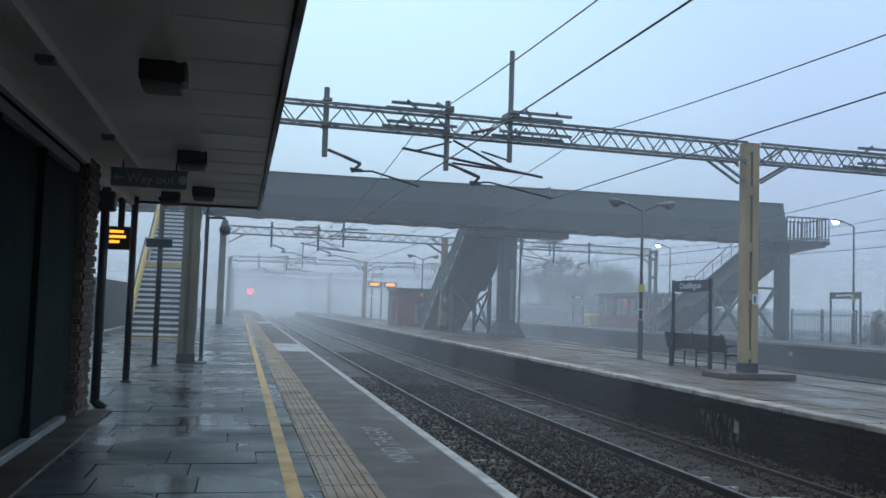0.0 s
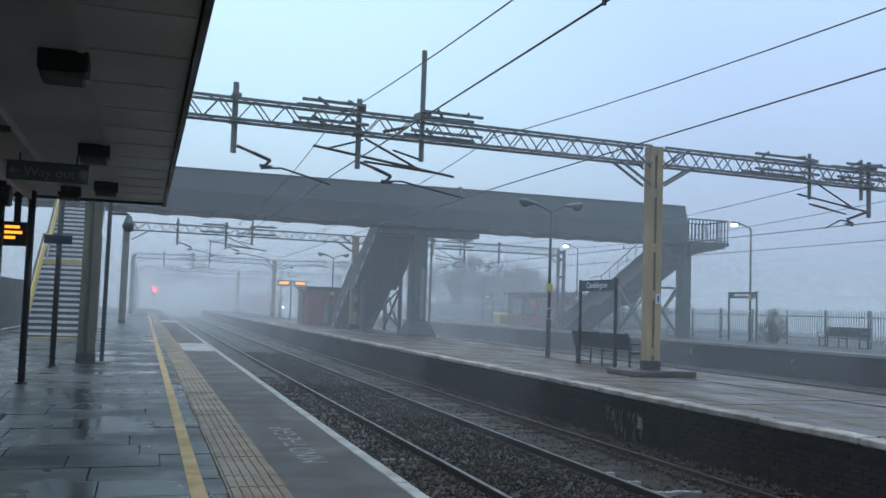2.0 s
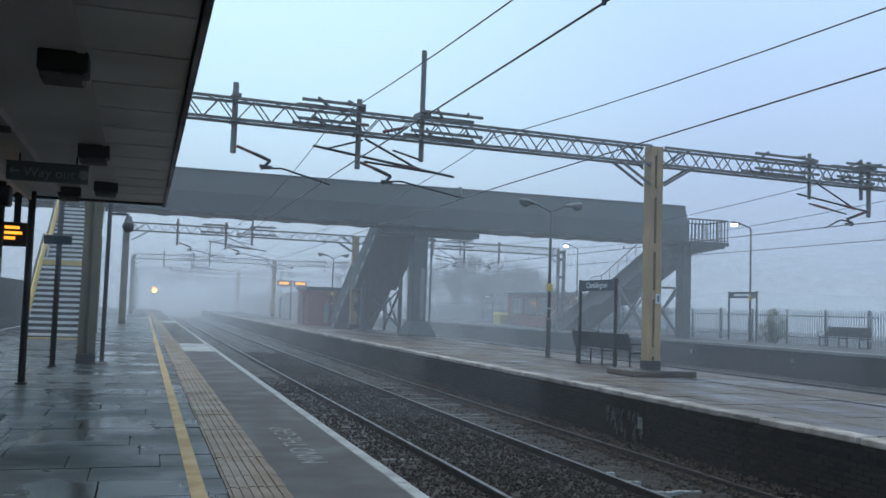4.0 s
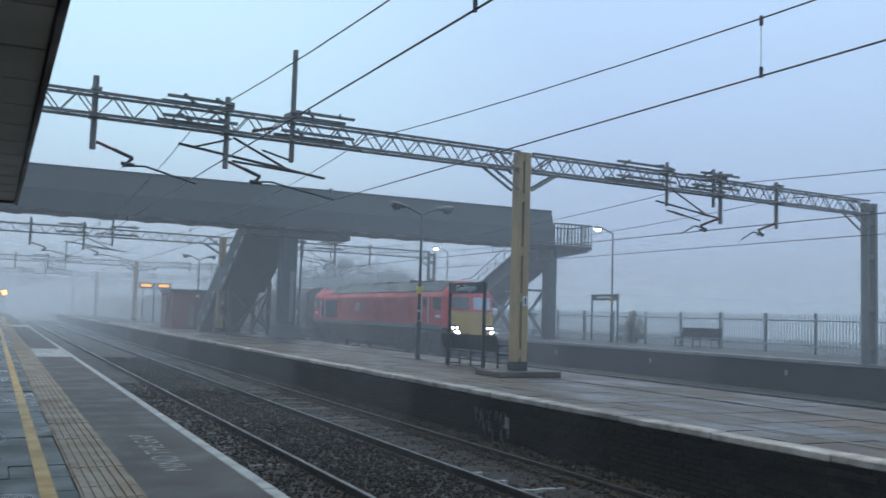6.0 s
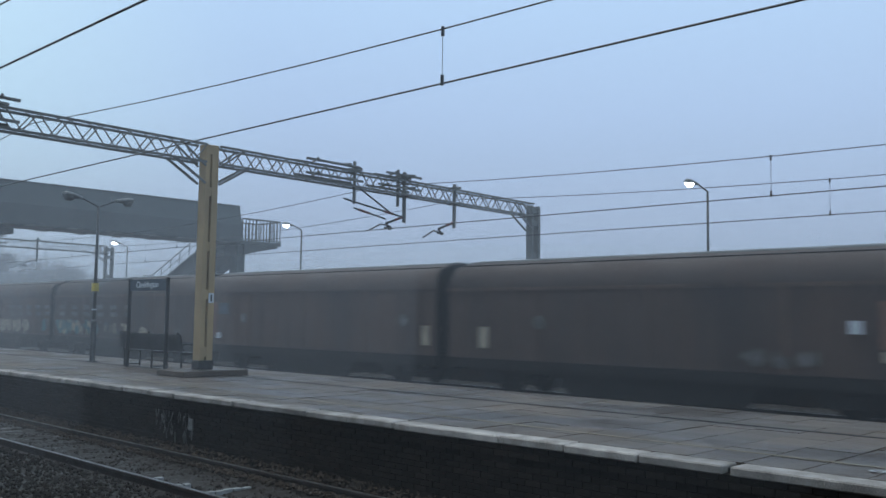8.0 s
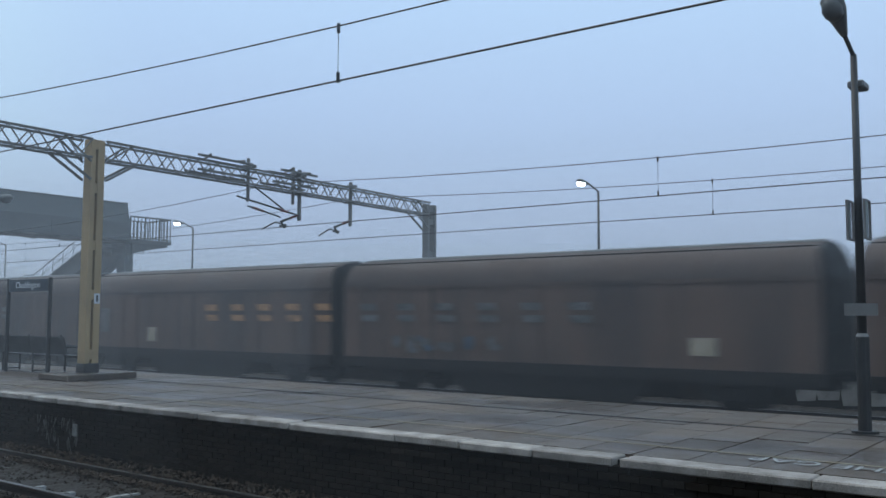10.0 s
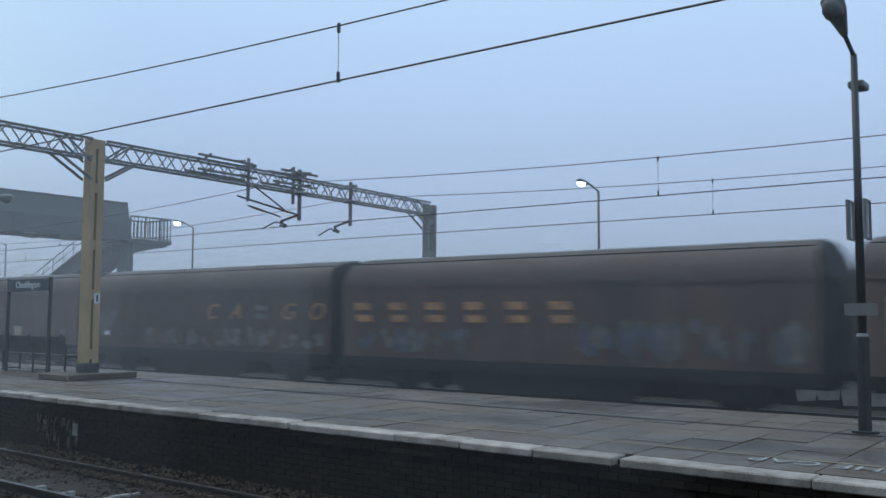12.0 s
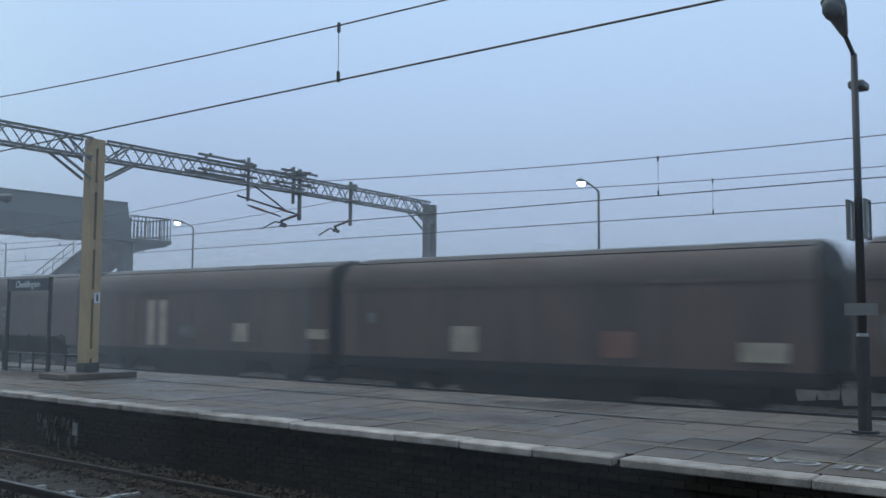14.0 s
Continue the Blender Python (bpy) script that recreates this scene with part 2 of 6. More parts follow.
def solid(name, bm, material, label, category, group="", kind="", bevel=0.0, m=None):
    ob = new(name, mesh_of(name, bm, material, bevel))
    if m is not None:
        ob.matrix_basis = m
    return tagged(ob, label, category, group, kind)


def repeat(me, name, parent, places):
    """Objects of their own on one mesh, under parent."""
    for p in places:
        ob = new(name, me)
        ob.parent = parent
        ob.matrix_basis = p if isinstance(p, Matrix) else Matrix.Translation(p)


def letters(text, size, material, name, parent, m, thick=0.004, align="CENTER"):
    cu = bpy.data.curves.new(name, "FONT")
    cu.body, cu.size, cu.align_x, cu.align_y, cu.extrude = text, size, align, "CENTER", thick
    cu.materials.append(material)
    ob = new(name, cu)
    ob.parent = parent
    ob.matrix_basis = m
    return ob


# ---------------------------------------------------------------- plan: tracks run along y
EDGE, ISL0, ISL1, FAR0, FENCE = 2.08, 8.30, 13.7, 24.6, 30.0
TRAIN_X = 20.9
RAIL_A, RAIL_B, FARZ = -0.915, -0.73, 0.27
TRACKS = [(3.68, RAIL_A), (7.24, RAIL_A), (17.3, RAIL_B), (TRAIN_X, RAIL_B)]
Y0, Y1 = -30.0, 190.0


def gantry_y(x):
    return 18.05 + 0.062 * x


# ground to the horizon
solid("ground", box(B(), -900, 900, -900, 900, -2.0, -1.45), GRASS, "dull winter grass and earth fading into mist", "ground", kind="structure")


def ballast(name, x0, x1, z):
    """A rough bed: a lumpy sheet with its edges turned down."""
    bm = B()
    ys = np.concatenate([np.arange(Y0, 30, 0.22), np.arange(30, Y1 + 2, 2.0)])
    xs = np.linspace(x0, x1, int((x1 - x0) / 0.22))
    grid = [[bm.verts.new((x, y, z + 0.05 * noise.noise((x * 3.1, y * 3.1, 0)) + 0.03 * noise.noise((x * 9, y * 9, 4)))) for x in xs] for y in ys]
    for a, b in zip(grid, grid[1:]):
        for i in range(len(xs) - 1):
            bm.faces.new((a[i], a[i + 1], b[i + 1], b[i]))
    return solid(name, bm, BALLAST, "wet brown-grey stone ballast between the rails", "ballast", kind="structure")


ballast("trackbed_near", EDGE - 0.3, ISL0 + 0.05, RAIL_A - 0.135)
ballast("trackbed_far", ISL1 - 0.1, FAR0 + 0.1, RAIL_B - 0.135)


def rail_profile(x):
    return [(x - 0.07, -0.16), (x + 0.07, -0.16), (x + 0.07, -0.145), (x + 0.012, -0.12), (x + 0.012, -0.05), (x + 0.035, -0.035), (x + 0.035, -0.006),
            (x - 0.035, -0.006), (x - 0.035, -0.035), (x - 0.012, -0.05), (x - 0.012, -0.12), (x - 0.07, -0.145)]


SLEEPER_MESH = None


def sink(cx, y):
    """How deep a sleeper lies: those by the island are mostly choked with stone."""
    if 5 < cx < 9:
        return random.uniform(-0.075, 0.0) if y < 17 else random.uniform(-0.03, 0.03)
    return random.uniform(-0.03, 0.02)


def track(cx, z, label):
    global SLEEPER_MESH
    t = thing("railway_track", pose(cx, 0, z), label, "railway track", "tracks", "structure")
    for s in (-0.7525, 0.7525):
        r = part("rail", loft(B(), [[(x, y, h) for x, h in rail_profile(s)] for y in (Y0, Y1)]), RAIL_SIDE, t, "rusty steel rail")
        part("railhead", box(B(), s - 0.032, s + 0.032, Y0, Y1, -0.006, 0.002), RAIL_TOP, r, "worn shiny railhead")
    if SLEEPER_MESH is None:
        SLEEPER_MESH = mesh_of("sleeper", box(B(), -1.25, 1.25, -0.13, 0.13, -0.30, -0.135), SLEEPER, 0.02)
    n = int((110 - Y0) / 0.65)
    repeat(SLEEPER_MESH, "sleeper", t, [(random.uniform(-0.03, 0.03), Y0 + 0.65 * i + random.uniform(-0.03, 0.03), sink(cx, Y0 + 0.65 * i)) for i in range(n)])
    return t


for cx, z in TRACKS:
    track(cx, z, "railway track of rusty rails on concrete sleepers in ballast")

# ---- near platform
solid("platform_near", box(B(), -14, EDGE - 0.12, Y0, 150, -1.45, -0.03), JOINT, "near platform body under its paving", "platform", kind="structure")
solid("platform_edge_strip", box(B(), 1.10, 1.96, Y0, 150, -0.028, 0.0), ASPHALT, "wet dark asphalt strip behind the platform edge", "platform surface", kind="structure")
solid("platform_edge_wall", box(B(), EDGE - 0.118, EDGE - 0.04, Y0, 150, -1.45, -0.09), BRICK_DARK, "dark brick face of the near platform", "wall", kind="structure")
edge = thing("platform_edge_near", pose(0, 0, 0), "worn white-painted coping of the near platform", "coping", kind="structure")
EDGE_MESH = mesh_of("coping_stone", box(B(), 1.964, EDGE, 0.004, 0.996, -0.085, 0.004), WHITE_LINE, 0.008)
repeat(EDGE_MESH, "coping_stone", edge, [(0, Y0 + i, random.uniform(-0.003, 0.003)) for i in range(int(150 - Y0))])
tact = thing("tactile_paving", pose(0, 0, 0), "buff ribbed tactile paving strip along the platform", "paving", kind="structure")
bm = box(B(), 0.0, 0.445, 0.002, 0.448, -0.03, 0.0)
for i in range(6):
    box(bm, 0.022 + 0.07 * i, 0.066 + 0.07 * i, 0.004, 0.446, 0.0, 0.009)
TACT_MESH = mesh_of("tactile_slab", bm, TACTILE)
repeat(TACT_MESH, "tactile_slab", tact, [(0.66, -2 + 0.45 * i, random.uniform(-0.002, 0.002)) for i in range(230)])
solid("yellow_line", box(B(), 0.39, 0.505, Y0, 120, 0.001, 0.0045), YELLOW_LINE, "worn yellow safety line painted on paving", "line marking", kind="structure")


def paving(name, x0, x1, y0, y1, sx, sy, z, material, label, stagger=0.5, limit=(0, 0), gap=0.007):
    """Rows of slabs across the platform; near rows are parts, the rest one mesh."""
    t = thing(name, pose(0, 0, 0), label, "paving", kind="structure")
    cache, rest, count = {}, B(), 0
    y, row = y0, 0
    while y < y1:
        x = x0 - (random.random() * sx if stagger else 0)
        while x < x1:
            w = sx * random.choice((1.0, 1.0, 1.5))
            a, b = max(x, x0), min(x + w, x1)
            if x1 - b < 0.15:
                b = x1
            if b - a > 0.08:
                dz = random.uniform(-0.0035, 0.0035)
                if limit[0] <= y < limit[1] and count < 300:
                    key = round(b - a, 1)
                    if key not in cache:
                        cache[key] = mesh_of("slab", box(B(), gap, 1.0 - gap, gap, sy - gap, -0.03, 0.0), material)
                    ob = new("slab", cache[key])
                    ob.parent, ob.location, ob.scale = t, (a, y, z + dz), (b - a, 1, 1)
                    ob.rotation_euler = (random.uniform(-0.002, 0.002), random.uniform(-0.002, 0.002), 0)
                    count += 1
                else:
                    box(rest, a + gap, b - gap, y + gap, y + sy - gap, z - 0.03, z + dz)
            x += w
        y += sy
        row += 1
    tagged(part("more_slabs", rest, material, t), kind="stuff")
    return t


paving("paving_near", -6.0, 0.655, -4, 75, 0.75, 0.6, 0.0, SLAB, "wet blue-grey stone slabs of the near platform", limit=(4.5, 24))

# ---- island platform
solid("platform_island", box(B(), ISL0 + 0.14, ISL1 - 0.02, Y0, 150, -1.45, -0.03), JOINT, "island platform body under its paving", "platform", kind="structure")
paving("paving_island", ISL0 + 0.36, ISL1, -6, 80, 0.9, 0.6, 0.0, SLAB_ISLAND, "wet brownish grey stone slabs of the island platform", limit=(2, 22))
cop = thing("platform_edge_island", pose(0, 0, 0), "white-painted coping stones of the island platform", "coping", kind="structure")
COP_MESH = mesh_of("coping_stone", box(B(), ISL0, ISL0 + 0.33, 0.010, 0.94, -0.085, 0.006), COPING, 0.014)
repeat(COP_MESH, "coping_stone", cop, [pose(random.uniform(-0.008, 0.008), -10.05 + 0.95 * i, random.uniform(-0.006, 0.004), 0, 0, random.uniform(-0.25, 0.25)) for i in range(165)])

wallb = thing("platform_wall_island", pose(0, 0, 0), "sooty dark brick face of the island platform", "wall", kind="structure")
bm = box(B(), ISL0 + 0.13, ISL0 + 0.14, Y0, 150, -1.4, -0.07)
part("backing", bm, JOINT, wallb)
BR = mesh_of("brick", box(B(), 0, 0.12, 0.005, 0.225, 0.004, 0.071), BRICK_DARK)
near, far_rows, cnt = [], B(), 0
for course in range(13):
    z = -0.075 - 0.075 * (course + 1)
    off = 0.1125 if course % 2 else 0
    y = -4.0 + off
    while y < 60:
        dx = random.uniform(-0.004, 0.004) - (0.028 if course == 1 else 0.010 if course == 0 else 0)
        if 12 <= y < 17.2 and cnt < 300:
            near.append((ISL0 + 0.03 + dx, y, z))
            cnt += 1
        elif y < 40:
            box(far_rows, ISL0 + 0.03 + dx, ISL0 + 0.14, y + 0.005, y + 0.225, z + 0.004, z + 0.071)
        y += 0.23
repeat(BR, "brick", wallb, near)
tagged(part("more_bricks", far_rows, BRICK_DARK, wallb), kind="stuff")
part("far_brickwork", box(B(), ISL0 + 0.03, ISL0 + 0.13, 40.0, 150, -1.4, -0.07), BRICK_DARK, wallb)

# ---- far platform
solid("platform_far", box(B(), FAR0 + 0.1, 60, Y0, 150, -1.45, FARZ - 0.01), ASPHALT, "wet asphalt far platform", "platform", kind="structure")
solid("platform_wall_far", box(B(), FAR0 + 0.06, FAR0 + 0.1, Y0, 150, -1.4, FARZ - 0.12), BRICK_DARK, "dark brick face of the far platform", "wall", kind="structure")
solid("platform_edge_far", box(B(), FAR0 - 0.02, FAR0 + 0.5, Y0, 150, FARZ - 0.11, FARZ + 0.004), CONCRETE, "grey stone coping of the far platform", "coping", kind="structure", bevel=0.01)

# ---------------------------------------------------------------- mist: haze made of thin translucent shells, one behind another
# shells centred on the camera's spot; the nearest also lift the darkest tones
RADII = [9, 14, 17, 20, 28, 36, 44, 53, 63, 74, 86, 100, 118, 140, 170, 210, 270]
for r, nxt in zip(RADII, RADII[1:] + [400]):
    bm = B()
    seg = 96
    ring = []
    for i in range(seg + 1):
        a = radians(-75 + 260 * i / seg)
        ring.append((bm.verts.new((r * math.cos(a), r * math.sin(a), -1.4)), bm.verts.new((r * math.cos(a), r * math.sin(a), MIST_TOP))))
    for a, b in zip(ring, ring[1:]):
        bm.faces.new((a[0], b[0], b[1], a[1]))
    solid("mist", bm, mist_material("mist", 1 - math.exp(-(MIST_NEAR * 0.6 if r < 16 else MIST_NEAR * 0.6 if r < 24 else MIST_NEAR if r < 60 else MIST_FAR) * (nxt - r))), "translucent curved sheet standing in for morning mist", "mist", "mist banks", "stuff")


def stones(name, x0, x1, y0, y1, z, count, seed, bank=0.0, material=STONE):
    """Loose angular stones lying in the ballast."""
    r = np.random.RandomState(seed)
    c = np.stack([r.uniform(x0, x1, count), y0 + (y1 - y0) * r.random_sample(count) ** 1.5, z + r.uniform(-0.01, 0.03, count)], 1)
    c[:, 2] += bank * ((c[:, 0] - x0) / (x1 - x0)) ** 2
    octa = np.array([(1, 0, 0), (0, 1, 0), (-1, 0, 0), (0, -1, 0), (0, 0, 0.8), (0, 0, -0.8)])
    tri = np.array([(0, 1, 4), (1, 2, 4), (2, 3, 4), (3, 0, 4), (1, 0, 5), (2, 1, 5), (3, 2, 5), (0, 3, 5)])
    size = r.uniform(0.016, 0.042, (count, 1, 1)) * r.uniform(0.6, 1.3, (count, 1, 3))
    jit = octa[None] * size + r.uniform(-0.009, 0.009, (count, 6, 3))
    a = r.uniform(0, 6.28, count)
    rot = np.zeros((count, 3, 3))
    rot[:, 0, 0], rot[:, 0, 1], rot[:, 1, 0], rot[:, 1, 1], rot[:, 2, 2] = np.cos(a), -np.sin(a), np.sin(a), np.cos(a), 1
    v = np.einsum("nij,nkj->nki", rot, jit) + c[:, None, :]
    f = tri[None] + 6 * np.arange(count)[:, None, None]
    me = bpy.data.meshes.new(name)
    me.from_pydata(v.reshape(-1, 3).tolist(), [], f.reshape(-1, 3).tolist())
    me.materials.append(material)
    tagged(new(name, me), "loose wet brown ballast stones", "ballast", kind="stuff")


stones("ballast_stones", 4.5, 6.4, 4.0, 45.0, RAIL_A - 0.12, 15000, 3)
stones("ballast_stones", 7.98, 8.3, 4.0, 45.0, RAIL_A - 0.10, 5000, 5)
stones("ballast_stones", 7.80, 8.32, 3.0, 34.0, RAIL_A - 0.11, 9000, 8, 0.16, STONE_LEAFY)
stones("ballast_stones", 6.5, 7.95, 4.0, 45.0, RAIL_A - 0.16, 9000, 6)
stones("ballast_stones", 2.1, 4.5, 4.0, 30.0, RAIL_A - 0.12, 9000, 4)
# ---------------------------------------------------------------- station building and canopy
solid("wall_building", box(B(), -2.6, -1.86, -12, 11.0, 0, 3.05), GREEN_PANEL, "dark green clad wall of the station building", "wall", kind="structure")
# rear and return walls are unseen, added to keep daylight out under the canopy
solid("wall_building_rear", box(B(), -14, -13.7, -12, 11.9, 0, 3.05), BRICK_WARM, "unseen brick wall added to darken under the canopy", "wall", kind="structure")
solid("wall_behind", box(B(), -1.86, -1.5, -12.3, -12.0, 0, 3.05), BRICK_WARM, "unseen brick return added to darken under the canopy", "wall", kind="structure")
screen = thing("window_1", pose(-1.86, 0, 0), "dark green glazed screen with slim frames under the canopy", "window", kind="structure")
for i, y in enumerate((-4.0, -2.0, 0.0, 2.0, 4.0, 5.6, 7.2, 8.8)):
    w = 2.0 if i < 4 else 1.6
    part("pane", box(B(), 0.0, 0.02, y + 0.05, y + w - 0.05, 0.28, 2.62), GREEN_PANEL, screen, bevel=0.003)
    part("mullion", box(B(), 0.0, 0.075, y - 0.03, y + 0.03, 0.1, 2.72), GREEN_PANEL, screen, bevel=0.006)
part("head_rail", box(B(), 0.0, 0.09, -4, 10.4, 2.72, 2.82), GALV, screen, "pale metal head rail", bevel=0.008)
part("sill", box(B(), 0.0, 0.10, -4, 10.4, 0.03, 0.10), CONCRETE, screen, "pale stone sill", bevel=0.01)
pier = thing("brick_pier", pose(-1.86, 11.0, 0), "buff brick pier at the corner of the building", "pier", kind="structure")
part("core", box(B(), -0.5, -0.012, 0.012, 0.88, 0, 3.05), JOINT, pier)
PB = mesh_of("brick", box(B(), -0.012, 0.10, 0.005, 0.215, 0.005, 0.07), BRICK_WARM, 0.004)
repeat(PB, "brick", pier, [(random.uniform(-0.003, 0.003), 0.225 * j + (0.11 if c % 2 else 0) - 0.02, 0.075 * c) for c in range(40) for j in range(4 - c % 2)])
PB2 = mesh_of("brick", box(B(), 0.005, 0.215, -0.012, 0.08, 0.005, 0.07), BRICK_WARM, 0.004)
repeat(PB2, "brick", pier, [(-0.48 + 0.225 * j + (0.11 if c % 2 else 0), 0.015, 0.075 * c) for c in range(40) for j in range(2)])
pipe = thing("drainpipe", pose(-1.70, 11.95, 0), "black cast iron drainpipe on the building corner", "drainpipe")
part("pipe", rod(B(), (0, 0, 0.06), (0, 0, 2.75), 0.055, n=10), BLACK_STEEL, pipe, smooth=True)
part("hopper", box(B(), -0.1, 0.12, -0.1, 0.1, 2.45, 2.7), BLACK_STEEL, pipe, bevel=0.02)
part("shoe", rod(B(), (0, 0, 0.08), (0.12, -0.02, 0.0), 0.055, n=10), BLACK_STEEL, pipe)
solid("stone_step", box(B(), -1.84, -1.45, -4, 11.6, -0.01, 0.022), BRICK_WET, "dark wet brick margin along the building", "paving", kind="structure", bevel=0.005)

solid("ceiling", box(B(), -14, 0.22, -12, 16.2, 3.04, 3.08), SOFFIT, "cream boarded canopy soffit", "ceiling", kind="structure")
solid("canopy_roof", box(B(), -14, 0.24, -12.1, 16.3, 3.081, 3.42), CONCRETE, "flat canopy roof over the platform", "roof", kind="structure")
solid("canopy_fascia", box(B(), 0.225, 0.275, -12.1, 16.3, 2.98, 3.40), FASCIA, "dark purple-black canopy fascia", "fascia", kind="structure", bevel=0.006)
solid("canopy_fascia_end", box(B(), -6, 0.22, 16.21, 16.26, 3.0, 3.40), FASCIA, "dark canopy end fascia", "fascia", kind="structure")
bands = thing("soffit_trim", pose(0, 0, 0), "cream soffit battens along the canopy", "trim", kind="structure")
for x, w, d in ((-0.49, 0.05, 0.012), (-1.32, 0.10, 0.09), (-1.80, 0.06, 0.14)):
    part("batten", box(B(), x - w / 2, x + w / 2, -12, 16.1, 3.04 - d, 3.038), SOFFIT, bands)
for i in range(24):
    part("board_joint", box(B(), -0.46, 0.21, -6 + 0.95 * i, -5.985 + 0.95 * i, 3.033, 3.039), SOFFIT, bands)


def canopy_light(y, x=-0.6):
    t = thing("canopy_light", pose(x, y, 3.04), "dark unlit box light fixed under the canopy", "ceiling light", "canopy lights")
    part("housing", box(B(), -0.16, 0.16, -0.13, 0.13, -0.14, 0.0), BLACK_STEEL, t, bevel=0.01)
    part("diffuser", box(B(), -0.14, 0.14, -0.11, 0.11, -0.20, -0.14), GALV, t, "dull grey diffuser", bevel=0.015)


for y in (2.5, 6.6, 10.5, 13.8):
    canopy_light(y)
canopy_light(14.7, -1.15)
for y in (6.3, 9.2):
    t = thing("soffit_clip", pose(-1.32, y, 2.95), "small grey bracket on the soffit batten", "bracket", "brackets")
    part("plate", box(B(), -0.06, 0.06, -0.05, 0.05, -0.05, 0), GALV, t, bevel=0.006)


def hanging_sign(x, y, w, h, z):
    t = thing("way_out_sign", pose(x, y, z), "dark blue hanging way out sign with pale letters", "sign")
    part("panel", box(B(), -w / 2, w / 2, -0.04, 0.04, -h / 2, h / 2), SIGN_DIM, t, bevel=0.008)
    part("rim", box(B(), -w / 2 - 0.012, w / 2 + 0.012, -0.03, 0.03, h / 2, h / 2 + 0.014), GALV, t)
    for s in (-0.35, 0.35):
        part("hanger", rod(B(), (s * w, 0, h / 2), (s * w, 0, 3.04 - z), 0.01), BLACK_STEEL, t)
    letters("Way out", 0.155, SIGN_DULL, "lettering", t, pose(0.02, -0.045, -0.01, 90, 0, 0))
    bm = bar(B(), (-0.40, -0.044, 0), (-0.30, -0.044, 0), 0.006, 0.022)
    bar(bm, (-0.40, -0.044, 0), (-0.37, -0.044, 0.035), 0.006, 0.018)
    bar(bm, (-0.40, -0.044, 0), (-0.37, -0.044, -0.035), 0.006, 0.018)
    part("arrow", bm, SIGN_DULL, t)
    part("badge", rod(B(), (0.39, -0.035, 0), (0.39, -0.046, 0), 0.055, n=20), SIGN_DULL, t, "round pale badge")


SIGN_DIM = mat("dull grey-green sign", (0.15, 0.19, 0.18), (0.12, 0.15, 0.145), 3, (0.4, 0.55), 0.02)
SIGN_DULL = mat("dull sign lettering", (0.42, 0.46, 0.44), (0.34, 0.37, 0.36), 6, (0.4, 0.55), 0.0)
SIGN_BLUE = mat("dark sign enamel", (0.022, 0.035, 0.05), (0.03, 0.045, 0.06), 3, (0.3, 0.45), 0.02)
SIGN_WHITE = mat("pale sign lettering", (0.62, 0.64, 0.66), (0.5, 0.52, 0.54), 6, (0.4, 0.5), 0.0)
AMBER = glow("amber display dots", (1.0, 0.36, 0.03), 1.7)
hanging_sign(-1.14, 11.4, 0.88, 0.21, 2.82)

disp = thing("departure_display", pose(-2.0, 15.9, 2.36), "black departure display with lit amber rows", "display")
part("case", box(B(), -0.30, 0.20, -0.12, 0.12, -0.19, 0.19), BLACK_STEEL, disp, bevel=0.015)
for r, (a, b) in enumerate(((-0.16, 0.06), (-0.16, 0.10), (-0.16, 0.0))):
    part("display_row", box(B(), a, b, -0.126, -0.121, 0.08 - 0.085 * r, 0.125 - 0.085 * r), AMBER, disp, "lit amber text row")
part("hanger", box(B(), -0.05, 0.05, -0.03, 0.03, 0.19, 0.70), BLACK_STEEL, disp)


def post(name, x, y, h, label, r=0.055):
    t = thing(name, pose(x, y, 0), label, "post")
    part("shaft", rod(B(), (0, 0, 0.02), (0, 0, h), r, n=10), BLACK_STEEL, t, smooth=True)
    part("foot", rod(B(), (0, 0, 0), (0, 0, 0.03), r * 1.7, n=10), BLACK_STEEL, t)
    return t


sp = post("sign_post", -1.76, 15.6, 3.04, "tall black steel post reaching the canopy")
sp = post("finger_sign_post", -1.66, 19.5, 3.55, "black post with a small dark plate sign")
part("plate", box(B(), -0.28, 0.24, -0.08, -0.058, 2.42, 2.60), SIGN_BLUE, sp, "small dark plate", bevel=0.004)
part("arm", bar(B(), (0, 0, 3.5), (0.5, 0.3, 3.75), 0.04, 0.06), BLACK_STEEL, sp)
cm = thing("security_camera", pose(-0.44, 22.5, 0), "tall slim post with a black dome camera", "security camera")
part("pole", rod(B(), (-0.42, 0, 0), (-0.42, 0, 3.9), 0.05, n=8), BLACK_STEEL, cm)
part("bracket", bar(B(), (-0.42, 0, 3.36), (0.0, 0, 3.36), 0.05, 0.05), BLACK_STEEL, cm)
bm = B()
bmesh.ops.create_uvsphere(bm, u_segments=14, v_segments=8, radius=0.14, matrix=Matrix.Translation((0, 0, 3.08)))
part("dome", bm, BLACK_STEEL, cm, smooth=True)
part("collar", rod(B(), (0, 0, 3.1), (0, 0, 3.33), 0.13, 0.06, 12), GALV, cm)

TIMBER = mat("dark stained fence boards", (0.022, 0.024, 0.021), (0.04, 0.04, 0.034), 2.0, (0.7, 0.9), 0.2, vary=0.3, still=True)
bf = thing("boundary_fence", pose(-5.2, 16.5, 0), "dark close-boarded fence behind the near platform", "fence", kind="structure")
BOARD = mesh_of("board", box(B(), -0.012, 0.012, 0.0, 0.146, 0.05, 2.05), TIMBER)
repeat(BOARD, "board", bf, [(random.uniform(-0.006, 0.006), 0.15 * i, random.uniform(-0.02, 0.02)) for i in range(290)])
part("fence_rail", box(B(), -0.07, -0.013, 0, 43.4, 1.6, 1.68), TIMBER, bf)
